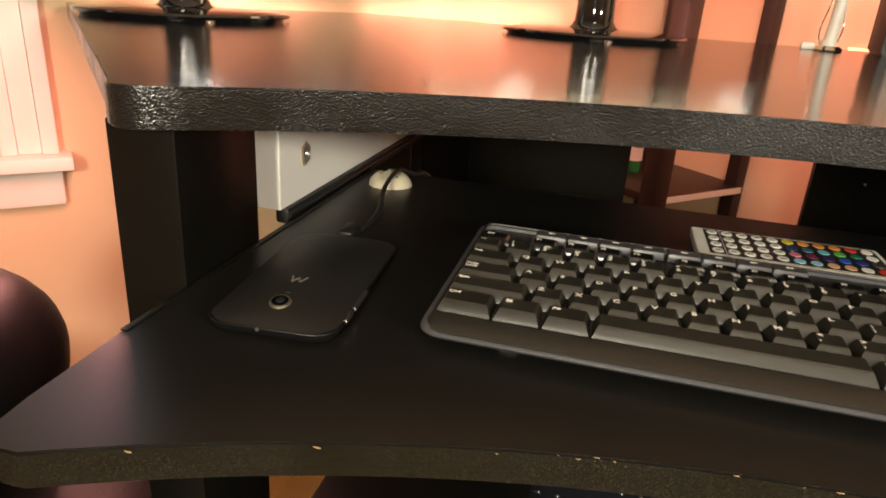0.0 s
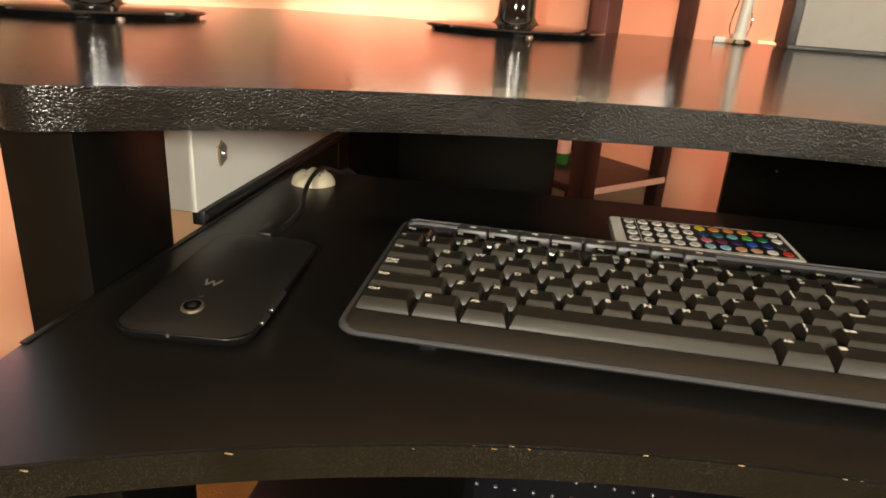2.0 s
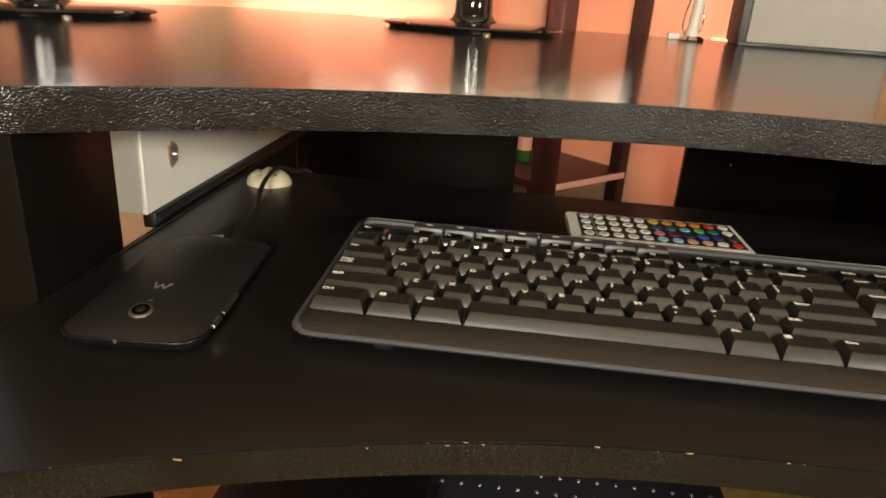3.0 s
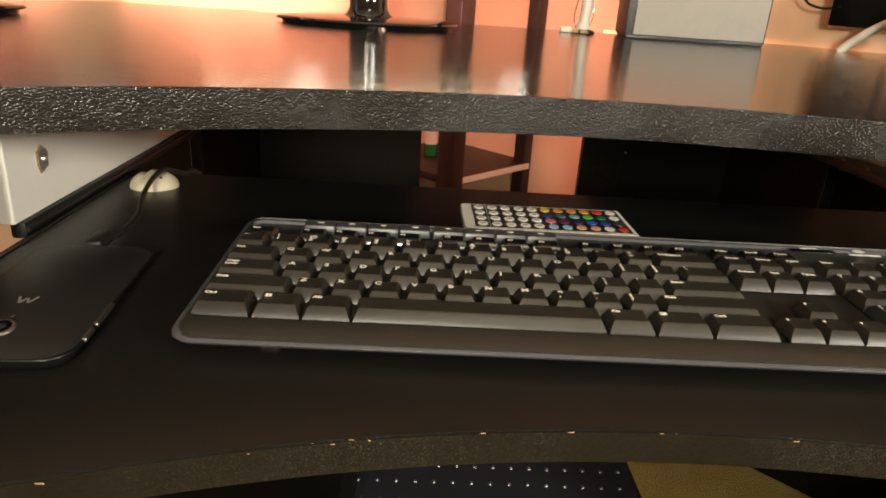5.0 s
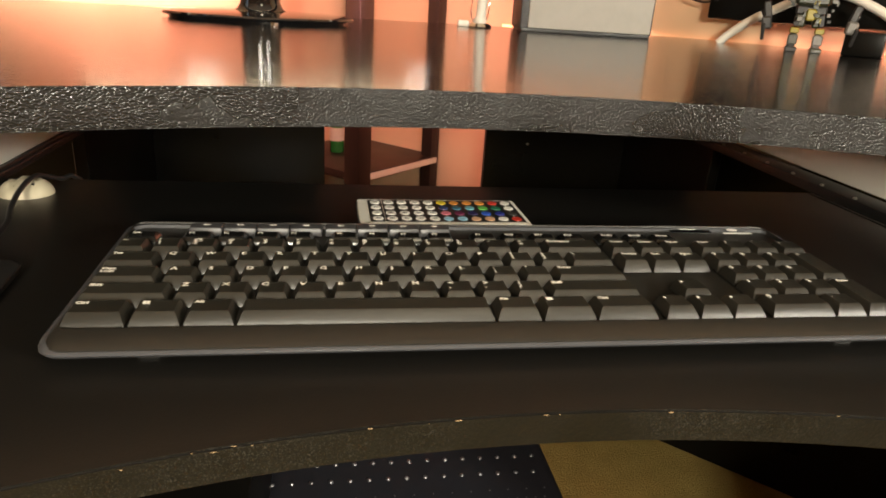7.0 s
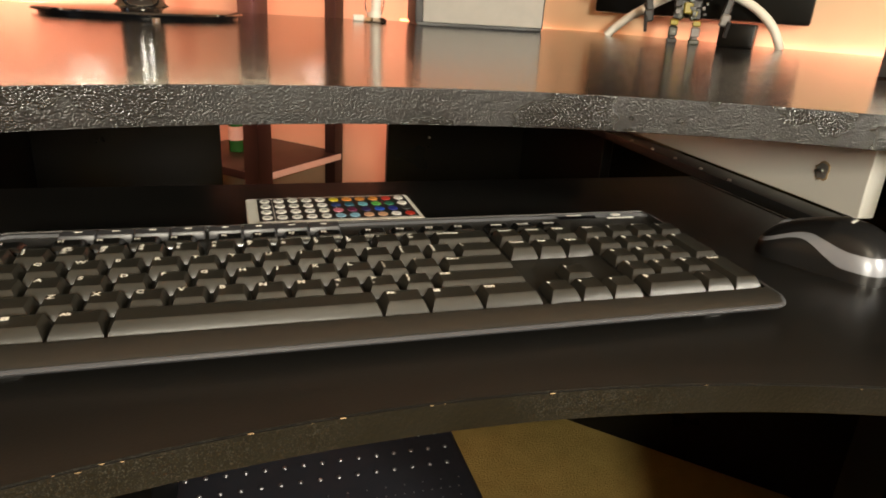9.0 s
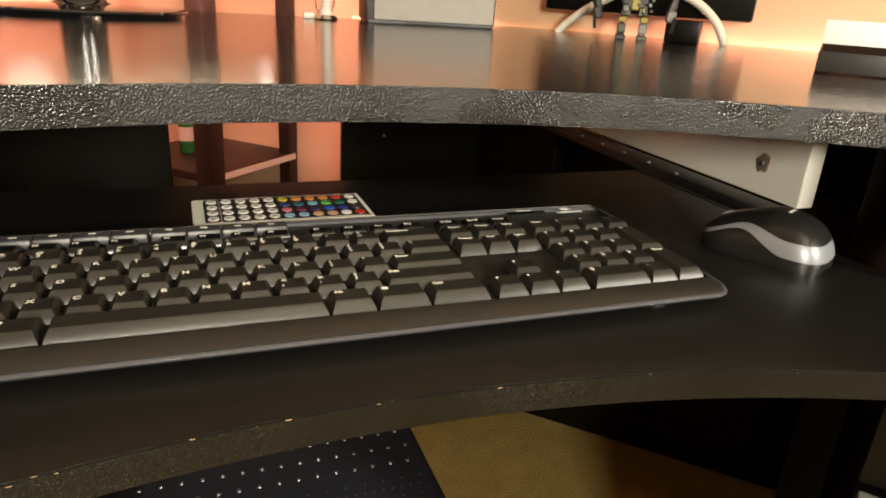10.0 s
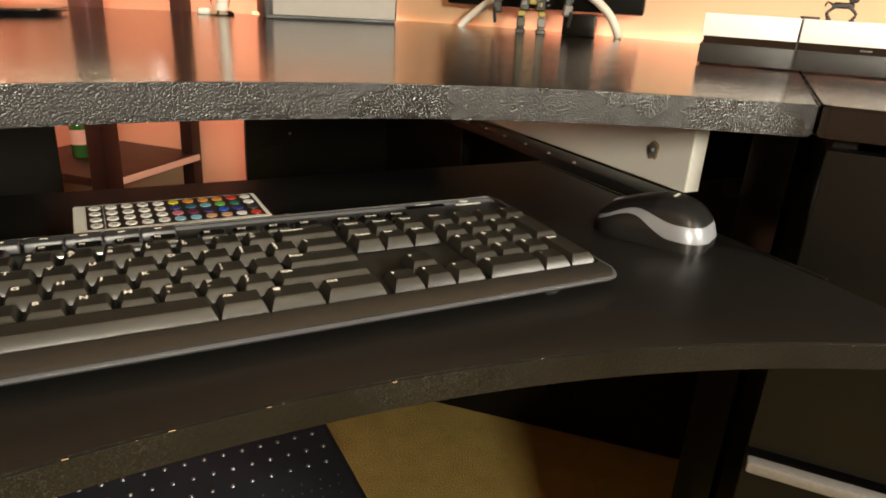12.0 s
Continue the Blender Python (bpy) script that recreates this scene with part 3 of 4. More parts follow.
# bottom row
x = 0
for w, words in ((1.5, ["Ctrl"]), (1.25, []), (1.25, ["Alt"]), (6.5, []), (1.25, ["Alt"]), (1.5, []), (1.75, ["Ctrl"])):
    k = add_key(x, 0, w, 1, 0.0054, words)
    if w == 1.25 and not words:
        for dx in (0, 0.0017):
            for dy in (0, 0.0015):
                part("legend", box(0.0015, 0.0013, 0.0002), LEGEND, k, "", False, pose(0.0055 + dx, 0.0132 + dy, 0.00545))
    if w == 1.5 and not words:
        part("legend", box(0.0034, 0.0026, 0.0002), LEGEND, k, "", False, pose(0.0062, 0.0140, 0.00545))
    x += w
for y, lead, keys, tail in ((1, (2.25, ["Shift"]), "ZXCVBNM,./", (2.75, ["Shift"])), (2, (1.75, ["Caps", "Lock"]), "ASDFGHJKL;'", (2.25, ["Enter"])), (3, (1.5, ["Tab"]), "QWERTYUIOP[]", (1.5, ["\\"])), (4, (1.0, ["~"]), "1234567890-=", (2.0, ["Backspace"]))):
    h = (0, 0.0053, 0.0055, 0.0058, 0.0060)[y]
    add_key(0, ROWY[y], lead[0], 1, h, lead[1])
    x = lead[0]
    for c in keys:
        over = {"1": "!", "2": "@", "3": "#", "4": "$", "5": "%", "6": "^", "7": "&", "8": "*", "9": "(", "0": ")", ",": "<", ".": ">", "/": "?", ";": ":", "[": "{", "]": "}", "=": "+"}.get(c)
        add_key(x, ROWY[y], 1, 1, h, [over, c] if over else [c])
        x += 1
    add_key(x, ROWY[y], tail[0], 1, h, tail[1])
# function row, lower and shallower keys
FY, FD = 5 * U + 0.0022, 0.0138
add_key(0, FY, 1.1, 1, 0.0040, ["Esc"], True, depth=FD)
for start, first in ((1.65, 1), (6.2, 5), (10.75, 9)):
    for i in range(4):
        add_key(start + i * 1.03, FY, 1.03, 1, 0.0040, ["F%d" % (first + i)], True, depth=FD)
# media buttons on the back edge
media = mesh_of("media_button", loft([[(x, y, z) for x, y in rounded(0.0196, 0.0090, 0.001)] for z in (-0.001, 0.0034)] + [[(x, y, 0.0042) for x, y in rounded(0.0184, 0.0078, 0.001)]]), KBMID, True)
for start in (1.80, 6.05):
    for i in range(4):
        ob = new("media_button", media)
        ob.parent = kb
        ob.matrix_local = pose(KX + (start + 0.52 + i * 1.045) * U, FY + FD + 0.0072, 0)
        t = new("legend", bar_mesh)
        t.parent = ob
        t.matrix_local = pose(-0.002, 0.0012, 0.0043) @ Matrix.Diagonal((4, 0.8, 1, 1))
# navigation block
NX = 15.18
for i, (a, b, c) in enumerate((("Insert", "Delete", "PrtSc"), ("Home", "End", "Scroll"), ("PgUp", "PgDn", "Pause"))):
    add_key(NX + i, ROWY[4], 1, 1, 0.0060, [a])
    add_key(NX + i, ROWY[3], 1, 1, 0.0058, [b])
    add_key(NX + i, FY, 1, 1, 0.0040, [c], True, depth=FD)
for x, y in ((NX, 0), (NX + 1, 0), (NX + 2, 0), (NX + 1, 1)):
    add_key(x, ROWY[y], 1, 1, 0.0054, bar=1.4)
# number pad
PX = 18.33
for r, line in enumerate((("0", "", "."), ("1", "2", "3"), ("4", "5", "6"), ("7", "8", "9"), ("Num", "/", "*"))):
    for i, c in enumerate(line):
        if c:
            wide = 2 if c == "0" else 1
            add_key(PX + i, ROWY[r], wide, 1, (0.0054, 0.0053, 0.0055, 0.0058, 0.0060)[r], [c])
add_key(PX + 3, ROWY[4], 1, 1, 0.0060, ["-"])
add_key(PX + 3, ROWY[2], 1, 2, 0.0056, ["+"])
add_key(PX + 3, ROWY[0], 1, 2, 0.0054, ["Enter"])

# ---- remote control behind the keyboard ----
rem = thing("remote_control", pose(0.1650, 0.1130, SHELF, 0, 0, 0.8), "white light-strip remote with round coloured buttons", "remote control")
part("shell", prism(rounded(0.1245, 0.0575, 0.0022), 0.0, 0.0066, 0.0006), REMWHITE, rem)
part("face", prism(rounded(0.1130, 0.0505, 0.001, 0.0022, 0.0006), 0.0066, 0.0069), REMBLACK, rem, "black printed face")
PAL = {"w": (0.84, 0.81, 0.74), "y": (0.62, 0.52, 0.02), "o": (0.65, 0.27, 0.04), "d": (0.72, 0.20, 0.03), "r": (0.55, 0.04, 0.02), "g": (0.10, 0.45, 0.08), "e": (0.01, 0.17, 0.09), "n": (0.02, 0.05, 0.18), "t": (0.02, 0.13, 0.20), "c": (0.14, 0.42, 0.50),
       "p": (0.60, 0.18, 0.24), "m": (0.16, 0.02, 0.07), "v": (0.03, 0.02, 0.10), "b": (0.02, 0.09, 0.50), "i": (0.02, 0.03, 0.25), "l": (0.28, 0.52, 0.66), "k": (0.65, 0.38, 0.22), "x": (0.05, 0.045, 0.04)}
bmat = {c: mat("button_%s" % n, PAL[c], 0.5, scale=300, vary=0.06) for c, n in zip("wyodrgentcpmvbilkx", "white yellow orange deep_orange red green dark_green navy teal cyan pink maroon violet blue indigo light_blue peach black".split())}
button = {}
for r, line in enumerate(("wwwwwyooorw", "wwwwwntcgew", "wwwwwpmvbix", "wwwwwllkkwr")):
    for i, c in enumerate(line):
        if c not in button:
            button[c] = mesh_of("button", disc(0.0038, 0.0037, 0.0004, seg=18), bmat[c], True)
        ob = new("button", button[c])
        ob.parent = rem
        ob.matrix_local = pose(-0.0488 + i * 0.0102, 0.0195 - r * 0.0126, 0.0069) @ Matrix.Diagonal((1.0, 1.14, 1, 1))
        if c == "w" and (i < 5):
            t = new("icon", bar_mesh)
            t.parent = ob
            t.matrix_local = pose(-0.0016, 0, 0.00036) @ Matrix.Diagonal((3.2, 0.8, 1, 1))
            t.data = bpy.data.meshes.get("icon_bar") or mesh_of("icon_bar", box(0.001, 0.0013, 0.0002, (0.0005, 0, 0)), REMBLACK)
line_mesh = mesh_of("divider", box(0.0004, 0.0500, 0.0002), REMWHITE)
for x in (-0.0437, 0.0022 - 0.0006, 0.0022 + 0.0505):
    ob = new("divider", line_mesh)
    ob.parent = rem
    ob.matrix_local = pose(x, 0.0006, 0.0069)

# ---- phone, cable and cable clip ----
ph = thing("mobile_phone", pose(-0.1115, -0.0475, SHELF, 0, 0, 4.8) @ Matrix.Diagonal((1, 1, 1.22, 1)), "black phone lying face down, plugged in to charge", "phone")


def phone_ring(w, d, r, z, lift=0.0):
    return [(x, y, z) for x, y in rounded(w, d, r, n=7)]


part("frame", loft([phone_ring(0.0600, 0.1240, 0.0095, 0.0004), phone_ring(0.0632, 0.1272, 0.0110, 0.0016), phone_ring(0.0662, 0.1298, 0.0125, 0.0040), phone_ring(0.0668, 0.1304, 0.0128, 0.0049), phone_ring(0.0664, 0.1300, 0.0125, 0.0053)]), PHONEFRAME, ph)
bm = bmesh.new()
N, M_ = 18, 30
grid = []
for j in range(M_ + 1):
    v = -1 + 2 * j / M_
    row = []
    for i in range(N + 1):
        a = -1 + 2 * i / N
        x, y = a * 0.0332, v * 0.0650
        cut = 0.0125
        ax, ay = abs(x) - (0.0332 - cut), abs(y) - (0.0650 - cut)
        if ax > 0 and ay > 0:
            l = max(ax, ay) / math.hypot(ax, ay)
            x = math.copysign(0.0332 - cut + ax * l, x)
            y = math.copysign(0.0650 - cut + ay * l, y)
        z = 0.0050 + 0.0066 * (1 - abs(a) ** 2.3) ** 0.8 * (1 - abs(v) ** 3.0) ** 0.7
        row.append(bm.verts.new((x, y, z)))
    grid.append(row)
for j in range(M_):
    for i in range(N):
        bm.faces.new((grid[j][i], grid[j][i + 1], grid[j + 1][i + 1], grid[j + 1][i]))
part("back_cover", bm, PHONE, ph)


def phone_z(x, y):
    a, v = x / 0.0332, y / 0.0650
    return 0.0050 + 0.0066 * (1 - abs(a) ** 2.3) ** 0.8 * (1 - abs(v) ** 3.0) ** 0.7


cy = -0.0470
lens_tilt = math.degrees(math.atan2(phone_z(0, cy + 0.004) - phone_z(0, cy - 0.004), 0.008))
lens = part("camera_ring", disc(0.0056, 0.0052, 0.0008, seg=32), RINGGOLD, ph, "champagne metal camera ring", m=pose(0.0, cy, phone_z(0, cy) - 0.0001, lens_tilt, 0, 0))
part("glass", disc(0.0042, 0.0042, 0.0002, (0, 0, 0.0008), 28), LENSGLASS, lens)
part("iris", disc(0.0022, 0.0018, 0.0002, (0, 0, 0.0010), 18), METALDARK, lens)
part("flash", disc(0.0016, 0.0015, 0.0004, seg=16), METALDARK, ph, m=pose(0.0, cy + 0.0100, phone_z(0, cy + 0.01) - 0.0002))
bm = bmesh.new()
zig = [(-0.0040, -0.0030), (-0.0021, 0.0030), (0.0, -0.0016), (0.0021, 0.0030), (0.0040, -0.0030)]
for (ax, ay), (bx, by) in zip(zig, zig[1:]):
    ln = math.hypot(bx - ax, by - ay)
    box(ln + 0.0004, 0.0011, 0.0002, m=pose((ax + bx) / 2, (ay + by) / 2, 0, 0, 0, math.degrees(math.atan2(by - ay, bx - ax))), bm=bm)
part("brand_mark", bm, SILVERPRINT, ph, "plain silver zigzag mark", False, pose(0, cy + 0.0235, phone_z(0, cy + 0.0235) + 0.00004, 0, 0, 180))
for y, l in ((-0.022, 0.022), (-0.0420, 0.0105)):
    part("side_button", box(0.0022, l, 0.0018, (0.0331, y, 0.0040), 0.0006), STEEL, ph, "slim metal side button")
part("headphone_socket", disc(0.0009, 0.0009, 0.0006, seg=14), RINGGOLD, ph, m=pose(-0.004, -0.0648, 0.0046, 90, 0, 0))
part("usb_plug", box(0.0095, 0.022, 0.0060, (-0.003, 0.0735, 0.0022), 0.002), CABLE, ph)

cable = tagged(part("charging_cable", tube([(-0.1175, 0.036, SHELF + 0.0052), (-0.1165, 0.052, SHELF + 0.0050), (-0.1215, 0.085, SHELF + 0.0045), (-0.1300, 0.112, SHELF + 0.006), (-0.1345, 0.140, SHELF + 0.0105), (-0.1345, 0.165, SHELF + 0.0130), (-0.1325, 0.182, SHELF + 0.0085), (-0.1280, 0.196, SHELF + 0.0030), (-0.1230, 0.209, SHELF + 0.0010), (-0.120, 0.222, SHELF - 0.02), (-0.118, 0.230, SHELF - 0.12)], 0.0019, 10), CABLE), "thin black charging cable running through a clip", "cable")
clip = thing("cable_clip", pose(-0.1410, 0.1640, SHELF, 0, 0, 14), "cream plastic dome cable clip stuck on the shelf", "cable clip")
rings = []
for k in range(7):
    a = radians(90 * k / 6.5)
    rings.append([(0.0185 * math.cos(a) * math.cos(b), 0.0165 * math.cos(a) * math.sin(b), 0.0130 * math.sin(a)) for b in (2 * math.pi * q / 32 for q in range(32))])
bm = loft(rings)
# two grooves across the dome
for v in bm.verts:
    for gx in (-0.0058, 0.0058):
        d = abs(v.co.x - gx)
        if d < 0.0032 and v.co.z > 0.003:
            v.co.z -= 0.0026 * math.cos(d / 0.0032 * math.pi / 2)
part("dome", bm, CREAM, clip)
for gx in (-0.0058, 0.0058):
    part("slot", prism(rounded(0.0022, 0.0070, 0.0010), 0.0040, 0.0092), CHARCOAL, clip, m=pose(gx, -0.0045, 0) if gx > 0 else pose(gx, -0.0045, -0.0008))

# ---- mouse ----
ms = thing("computer_mouse", pose(0.4870, -0.0215, SHELF, 0, 0, 28) @ Matrix.Diagonal((0.93, 0.885, 0.99, 1)), "black wireless mouse with a silver-grey side band", "mouse")


def mouse_ring(v, scale_w=1.0, z0=0.002, z1=None, n=28):
    """A cross section at v, -1 rear to 1 front."""
    y = v * 0.0495
    w = 0.0300 * (1 - 0.10 * math.cos(math.pi * v) * 0.4) * (1 - abs(v) ** 4.5) ** 0.42 * (1 - 0.10 * max(0, v)) + 0.0008
    h = (0.0332 - 0.0130 * max(0, v + 0.1) - 0.004 * max(0, v) ** 2) * (1 - abs(min(0, v)) ** 3.2) ** 0.55 * (1 - max(0, v) ** 7) ** 0.5 + 0.001
    return y, w * scale_w, h


def mouse_surface(lo, hi, grow=0.0, va=-0.998, vb=0.998, nv=34, nu=20):
    """The part of the shell between two heights, as angles over the section."""
    bm = bmesh.new()
    rows = []
    for j in range(nv + 1):
        v = va + (vb - va) * (0.5 - 0.5 * math.cos(math.pi * j / nv))
        y, w, h = mouse_ring(v)
        l, t = lo(v), hi(v)
        row = []
        for i in range(nu + 1):
            a = l + (t - l) * i / nu
            cx, cz = math.cos(a), math.sin(a)
            x = (w + grow) * math.copysign(abs(cx) ** 0.72, cx)
            z = 0.003 + (h - 0.003 + grow) * abs(cz) ** 0.85
            row.append(bm.verts.new((x, y * (1 + grow * 8), z)))
        rows.append(row)
    for a, b in zip(rows, rows[1:]):
        for i in range(nu):
            bm.faces.new((a[i], a[i + 1], b[i + 1], b[i]))
    return bm


part("lower_shell", mouse_surface(lambda v: 0.0, lambda v: math.pi, -0.0006), MOUSEBLACK, ms)
part("base", prism([(mouse_ring(-0.95 + 1.9 * i / 20)[1] * 0.95, -0.047 + 0.094 * i / 20) for i in range(21)] + [(-mouse_ring(0.95 - 1.9 * i / 20)[1] * 0.95, 0.047 - 0.094 * i / 20) for i in range(21)], 0.0, 0.0034), MOUSEBLACK, ms)


def mouse_slice(lo, hi, grow):
    """The shell between two heights that vary along the mouse."""
    bm = mouse_surface(lambda v: 0.0, lambda v: math.pi, grow, nv=64, nu=44)
    for level, keep_above in ((lo, True), (hi, False)):
        if level is None:
            continue
        for v in bm.verts:
            v.co.z -= level(v.co.y / 0.0495)
        bmesh.ops.bisect_plane(bm, geom=bm.verts[:] + bm.edges[:] + bm.faces[:], plane_co=(0, 0, 0), plane_no=(0, 0, 1), clear_inner=keep_above, clear_outer=not keep_above)
        for v in bm.verts:
            v.co.z += level(v.co.y / 0.0495)
    return bm


def ease(v, marks):
    """Heights glide from mark to mark."""
    v = min(max(v, marks[0][0]), marks[-1][0])
    for (v0, z0), (v1, z1) in zip(marks, marks[1:]):
        if v <= v1:
            k = (v - v0) / (v1 - v0)
            return z0 + (z1 - z0) * k * k * (3 - 2 * k)


def band_lo(v):
    return ease(v, ((-1.0, 0.0075), (-0.45, 0.0085), (0.25, 0.0200), (1.0, 0.0085)))


def band_hi(v):
    return ease(v, ((-1.0, 0.0185), (-0.50, 0.0195), (0.15, 0.0245), (1.0, 0.0115)))


part("side_band", mouse_slice(band_lo, band_hi, 0.0002), MOUSEGREY, ms, "silver-grey band")
part("top_cover", mouse_slice(lambda v: band_hi(v) + 0.0002, None, 0.0005), MOUSEBLACK, ms)
part("scroll_wheel", disc(0.0095, 0.0095, 0.0065, (0, 0, -0.00325), 24, m=pose(0, 0.030, 0.0150, 0, 90, 0), bevel=0.001), MOUSEGREY, ms)
y, w, h = mouse_ring(-0.35)
part("brand_bar", box(0.013, 0.0022, 0.0002), LEGEND, ms, "plain pale printed bar", False, pose(0, -0.014, mouse_ring(-0.28)[2] + 0.0005, -2, 0, 180))

# ---- monitors on the desk ----

def monitor(m, rx, ry, label, glow):
    st = thing("monitor", m, label, "monitor", "monitors on the desk")
    N = 48

    def ring(k, z):
        return [(rx * k * math.cos(2 * math.pi * i / N), ry * k * math.sin(2 * math.pi * i / N), z) for i in range(N)]
    part("base_plate", loft([ring(0.93, 0.0), ring(0.94, 0.003), ring(0.995, 0.0045), ring(1.0, 0.0065), ring(0.985, 0.0085), ring(0.90, 0.0100), ring(0.5, 0.0122), ring(0.2, 0.0128)]), GLOSSBLACK, st)
    prof = [(0.036, 0.0115), (0.030, 0.015), (0.0262, 0.022), (0.0255, 0.04), (0.0255, 0.15)]
    part("neck", loft([[(r * math.cos(2 * math.pi * i / 28), 0.8 * r * math.sin(2 * math.pi * i / 28), z) for i in range(28)] for r, z in prof]), GLOSSBLACK, st)
    part("foot_pad", disc(0.006, 0.006, 0.003, (rx * 0.1, -ry * 0.90, 0), 12), CHROME, st)
    part("case", box(0.47, 0.030, 0.300, (0, -0.006, 0.112), 0.006, 3), GLOSSBLACK, st)
    part("screen", box(0.440, 0.002, 0.262, (0, -0.0218, 0.134)), glow, st, "glowing screen", False)
    return st


monitor(pose(-0.475, 0.372, DESK, 0, 0, 42), 0.122, 0.105, "gloss black monitor on an oval base with round neck", SCREENCOOL)
monitor(pose(-0.012, 0.614, DESK, 0, 0, 8), 0.124, 0.098, "gloss black monitor on an oval base with bright glints", SCREENWARM)

# ---- white lamp post, speaker ----
lamp = thing("desk_lamp", pose(0.318, 0.765, DESK), "slim white lamp stem on a clear glass foot", "lamp")
part("foot", disc(0.022, 0.018, 0.007, seg=24, bevel=0.002), CHROME, lamp, "clear shiny foot")
part("collar", disc(0.012, 0.010, 0.010, (0, 0, 0.007), 20, bevel=0.002), WHITEPLASTIC, lamp)
part("stem", disc(0.0085, 0.0085, 0.32, (0, 0, 0.012), 18, m=pose(0, 0, 0, 0, 3, 0)), WHITEPLASTIC, lamp)
for dx in (-0.011, 0.010):
    part("wire", tube([(dx, 0.004, 0.008), (dx * 1.4, 0, 0.03), (dx * 0.9 + 0.002, 0.003, 0.07), (dx * 1.2 + 0.006, 0, 0.12), (0.012, 0, 0.2)], 0.0012, 6), CHROME, lamp)
part("plug", box(0.018, 0.012, 0.010, (-0.026, 0.006, 0), 0.003), WHITEPLASTIC, lamp)

sp = thing("loudspeaker", pose(0.478, 0.705, DESK, 0, 0, -6), "grey cloth-fronted speaker in a black case", "speaker")
part("case", box(0.212, 0.095, 0.100, (0, 0.049, 0.003), 0.004), CHARCOAL, sp)
part("grille", box(0.196, 0.006, 0.094, (0.004, -0.001, 0.006), 0.003), SPKGREY, sp, "light grey cloth grille")
part("plinth", box(0.206, 0.090, 0.006, (0, 0.046, 0), 0.001), CABLE, sp)

# ---- small black screen on a white arched stand, with a toy in front ----
Wm = Matrix.Translation((0.852, 0.613, DESK)) @ Matrix.Rotation(radians(-45), 4, "Z")
scr = thing("flat_screen", Wm, "flat black screen held on a white arched stand", "screen")
part("panel", box(0.34, 0.022, 0.27, (-0.035, 0.010, 0.036), 0.006), PANEL, scr)
arch = [(-0.170, -0.03, 0.0), (-0.148, -0.028, 0.022), (-0.108, -0.025, 0.050), (-0.030, -0.022, 0.085), (0.040, -0.025, 0.066), (0.082, -0.028, 0.036), (0.103, -0.03, 0.0)]
part("arched_leg", tube(arch, 0.0068, 12), WHITEPLASTIC, scr, "white arched tube leg")
part("adapter", box(0.052, 0.035, 0.034, (0.040, -0.055, 0), 0.003), PANEL, scr, "black adapter block")
part("cable", tube([(-0.19, 0.0, 0.066), (-0.22, 0.004, 0.062), (-0.25, 0.01, 0.075), (-0.262, 0.012, 0.12)], 0.002, 8), CABLE, scr)

# toy: one plain mesh of many small armour plates
bm = bmesh.new()
rng = random.Random(21)
tint = []


def plate(sx, sy, sz, at, colour, m=None):
    n = len(bm.faces)
    box(sx, sy, sz, at, min(sx, sy, sz) * 0.16, 1, bm, m)
    tint.extend([colour] * (len(bm.faces) - n))


for sx in (-1, 1):
    lean = pose(0, 0, 0, 0, sx * -7, 0)
    plate(0.015, 0.028, 0.007, (sx * 0.0165, -0.005, 0), 0 if sx < 0 else 1)
    plate(0.011, 0.010, 0.007, (sx * 0.0165, 0.008, 0.003), 1)
    plate(0.009, 0.011, 0.020, (sx * 0.0165, 0, 0.006), 0 if sx < 0 else 3)
    plate(0.013, 0.008, 0.014, (sx * 0.0165, -0.006, 0.010), 1 if sx < 0 else 3)
    plate(0.012, 0.013, 0.008, (sx * 0.0165, -0.002, 0.026), 2)
    plate(0.013, 0.014, 0.022, (sx * 0.0160, 0, 0.033), 1, lean)
    plate(0.007, 0.005, 0.016, (sx * 0.0215, -0.008, 0.034), 0, lean)
    plate(0.015, 0.018, 0.016, (sx * 0.034, 0, 0.080), 1)
    plate(0.010, 0.012, 0.024, (sx * 0.042, -0.003, 0.056), 0, pose(0, 0, 0, 0, sx * 14, 0))
    plate(0.014, 0.016, 0.018, (sx * 0.050, -0.006, 0.036), 0 if sx < 0 else 3, pose(0, 0, 0, 0, sx * 8, 0))
    plate(0.005, 0.006, 0.024, (sx * 0.056, -0.012, 0.026), 0, pose(0, 0, 0, 20, sx * 6, 0))
    plate(0.006, 0.004, 0.020, (sx * 0.028, 0.014, 0.060), 0, pose(0, 0, 0, 0, sx * 30, 0))
plate(0.040, 0.020, 0.012, (0, 0, 0.052), 0)
plate(0.012, 0.010, 0.016, (0, -0.010, 0.044), 2)
plate(0.046, 0.026, 0.030, (0, 0, 0.064), 1)
plate(0.016, 0.014, 0.016, (0, -0.002, 0.096), 0)
for k in range(46):
    w = rng.uniform(0.003, 0.008)
    plate(w, rng.uniform(0.003, 0.006), rng.uniform(0.003, 0.009), (rng.uniform(-0.030, 0.030), rng.uniform(-0.016, -0.009), rng.uniform(0.040, 0.092)), rng.choice((0, 0, 0, 1, 1, 2, 3)), pose(0, 0, 0, 0, rng.uniform(-4, 4), 0))
me = mesh_of("toy_figure", bm, CHARCOAL)
for m_ in (DULLGREEN, TOYYELLOW, DULLSTEEL):
    me.materials.append(m_)
me.polygons.foreach_set("material_index", tint[:len(me.polygons)])
toy = tagged(new("toy_figure", me), "black, olive and yellow plastic toy standing on the desk", "toy")
toy.matrix_world = pose(0.769, 0.580, DESK, 0, 0, -32)

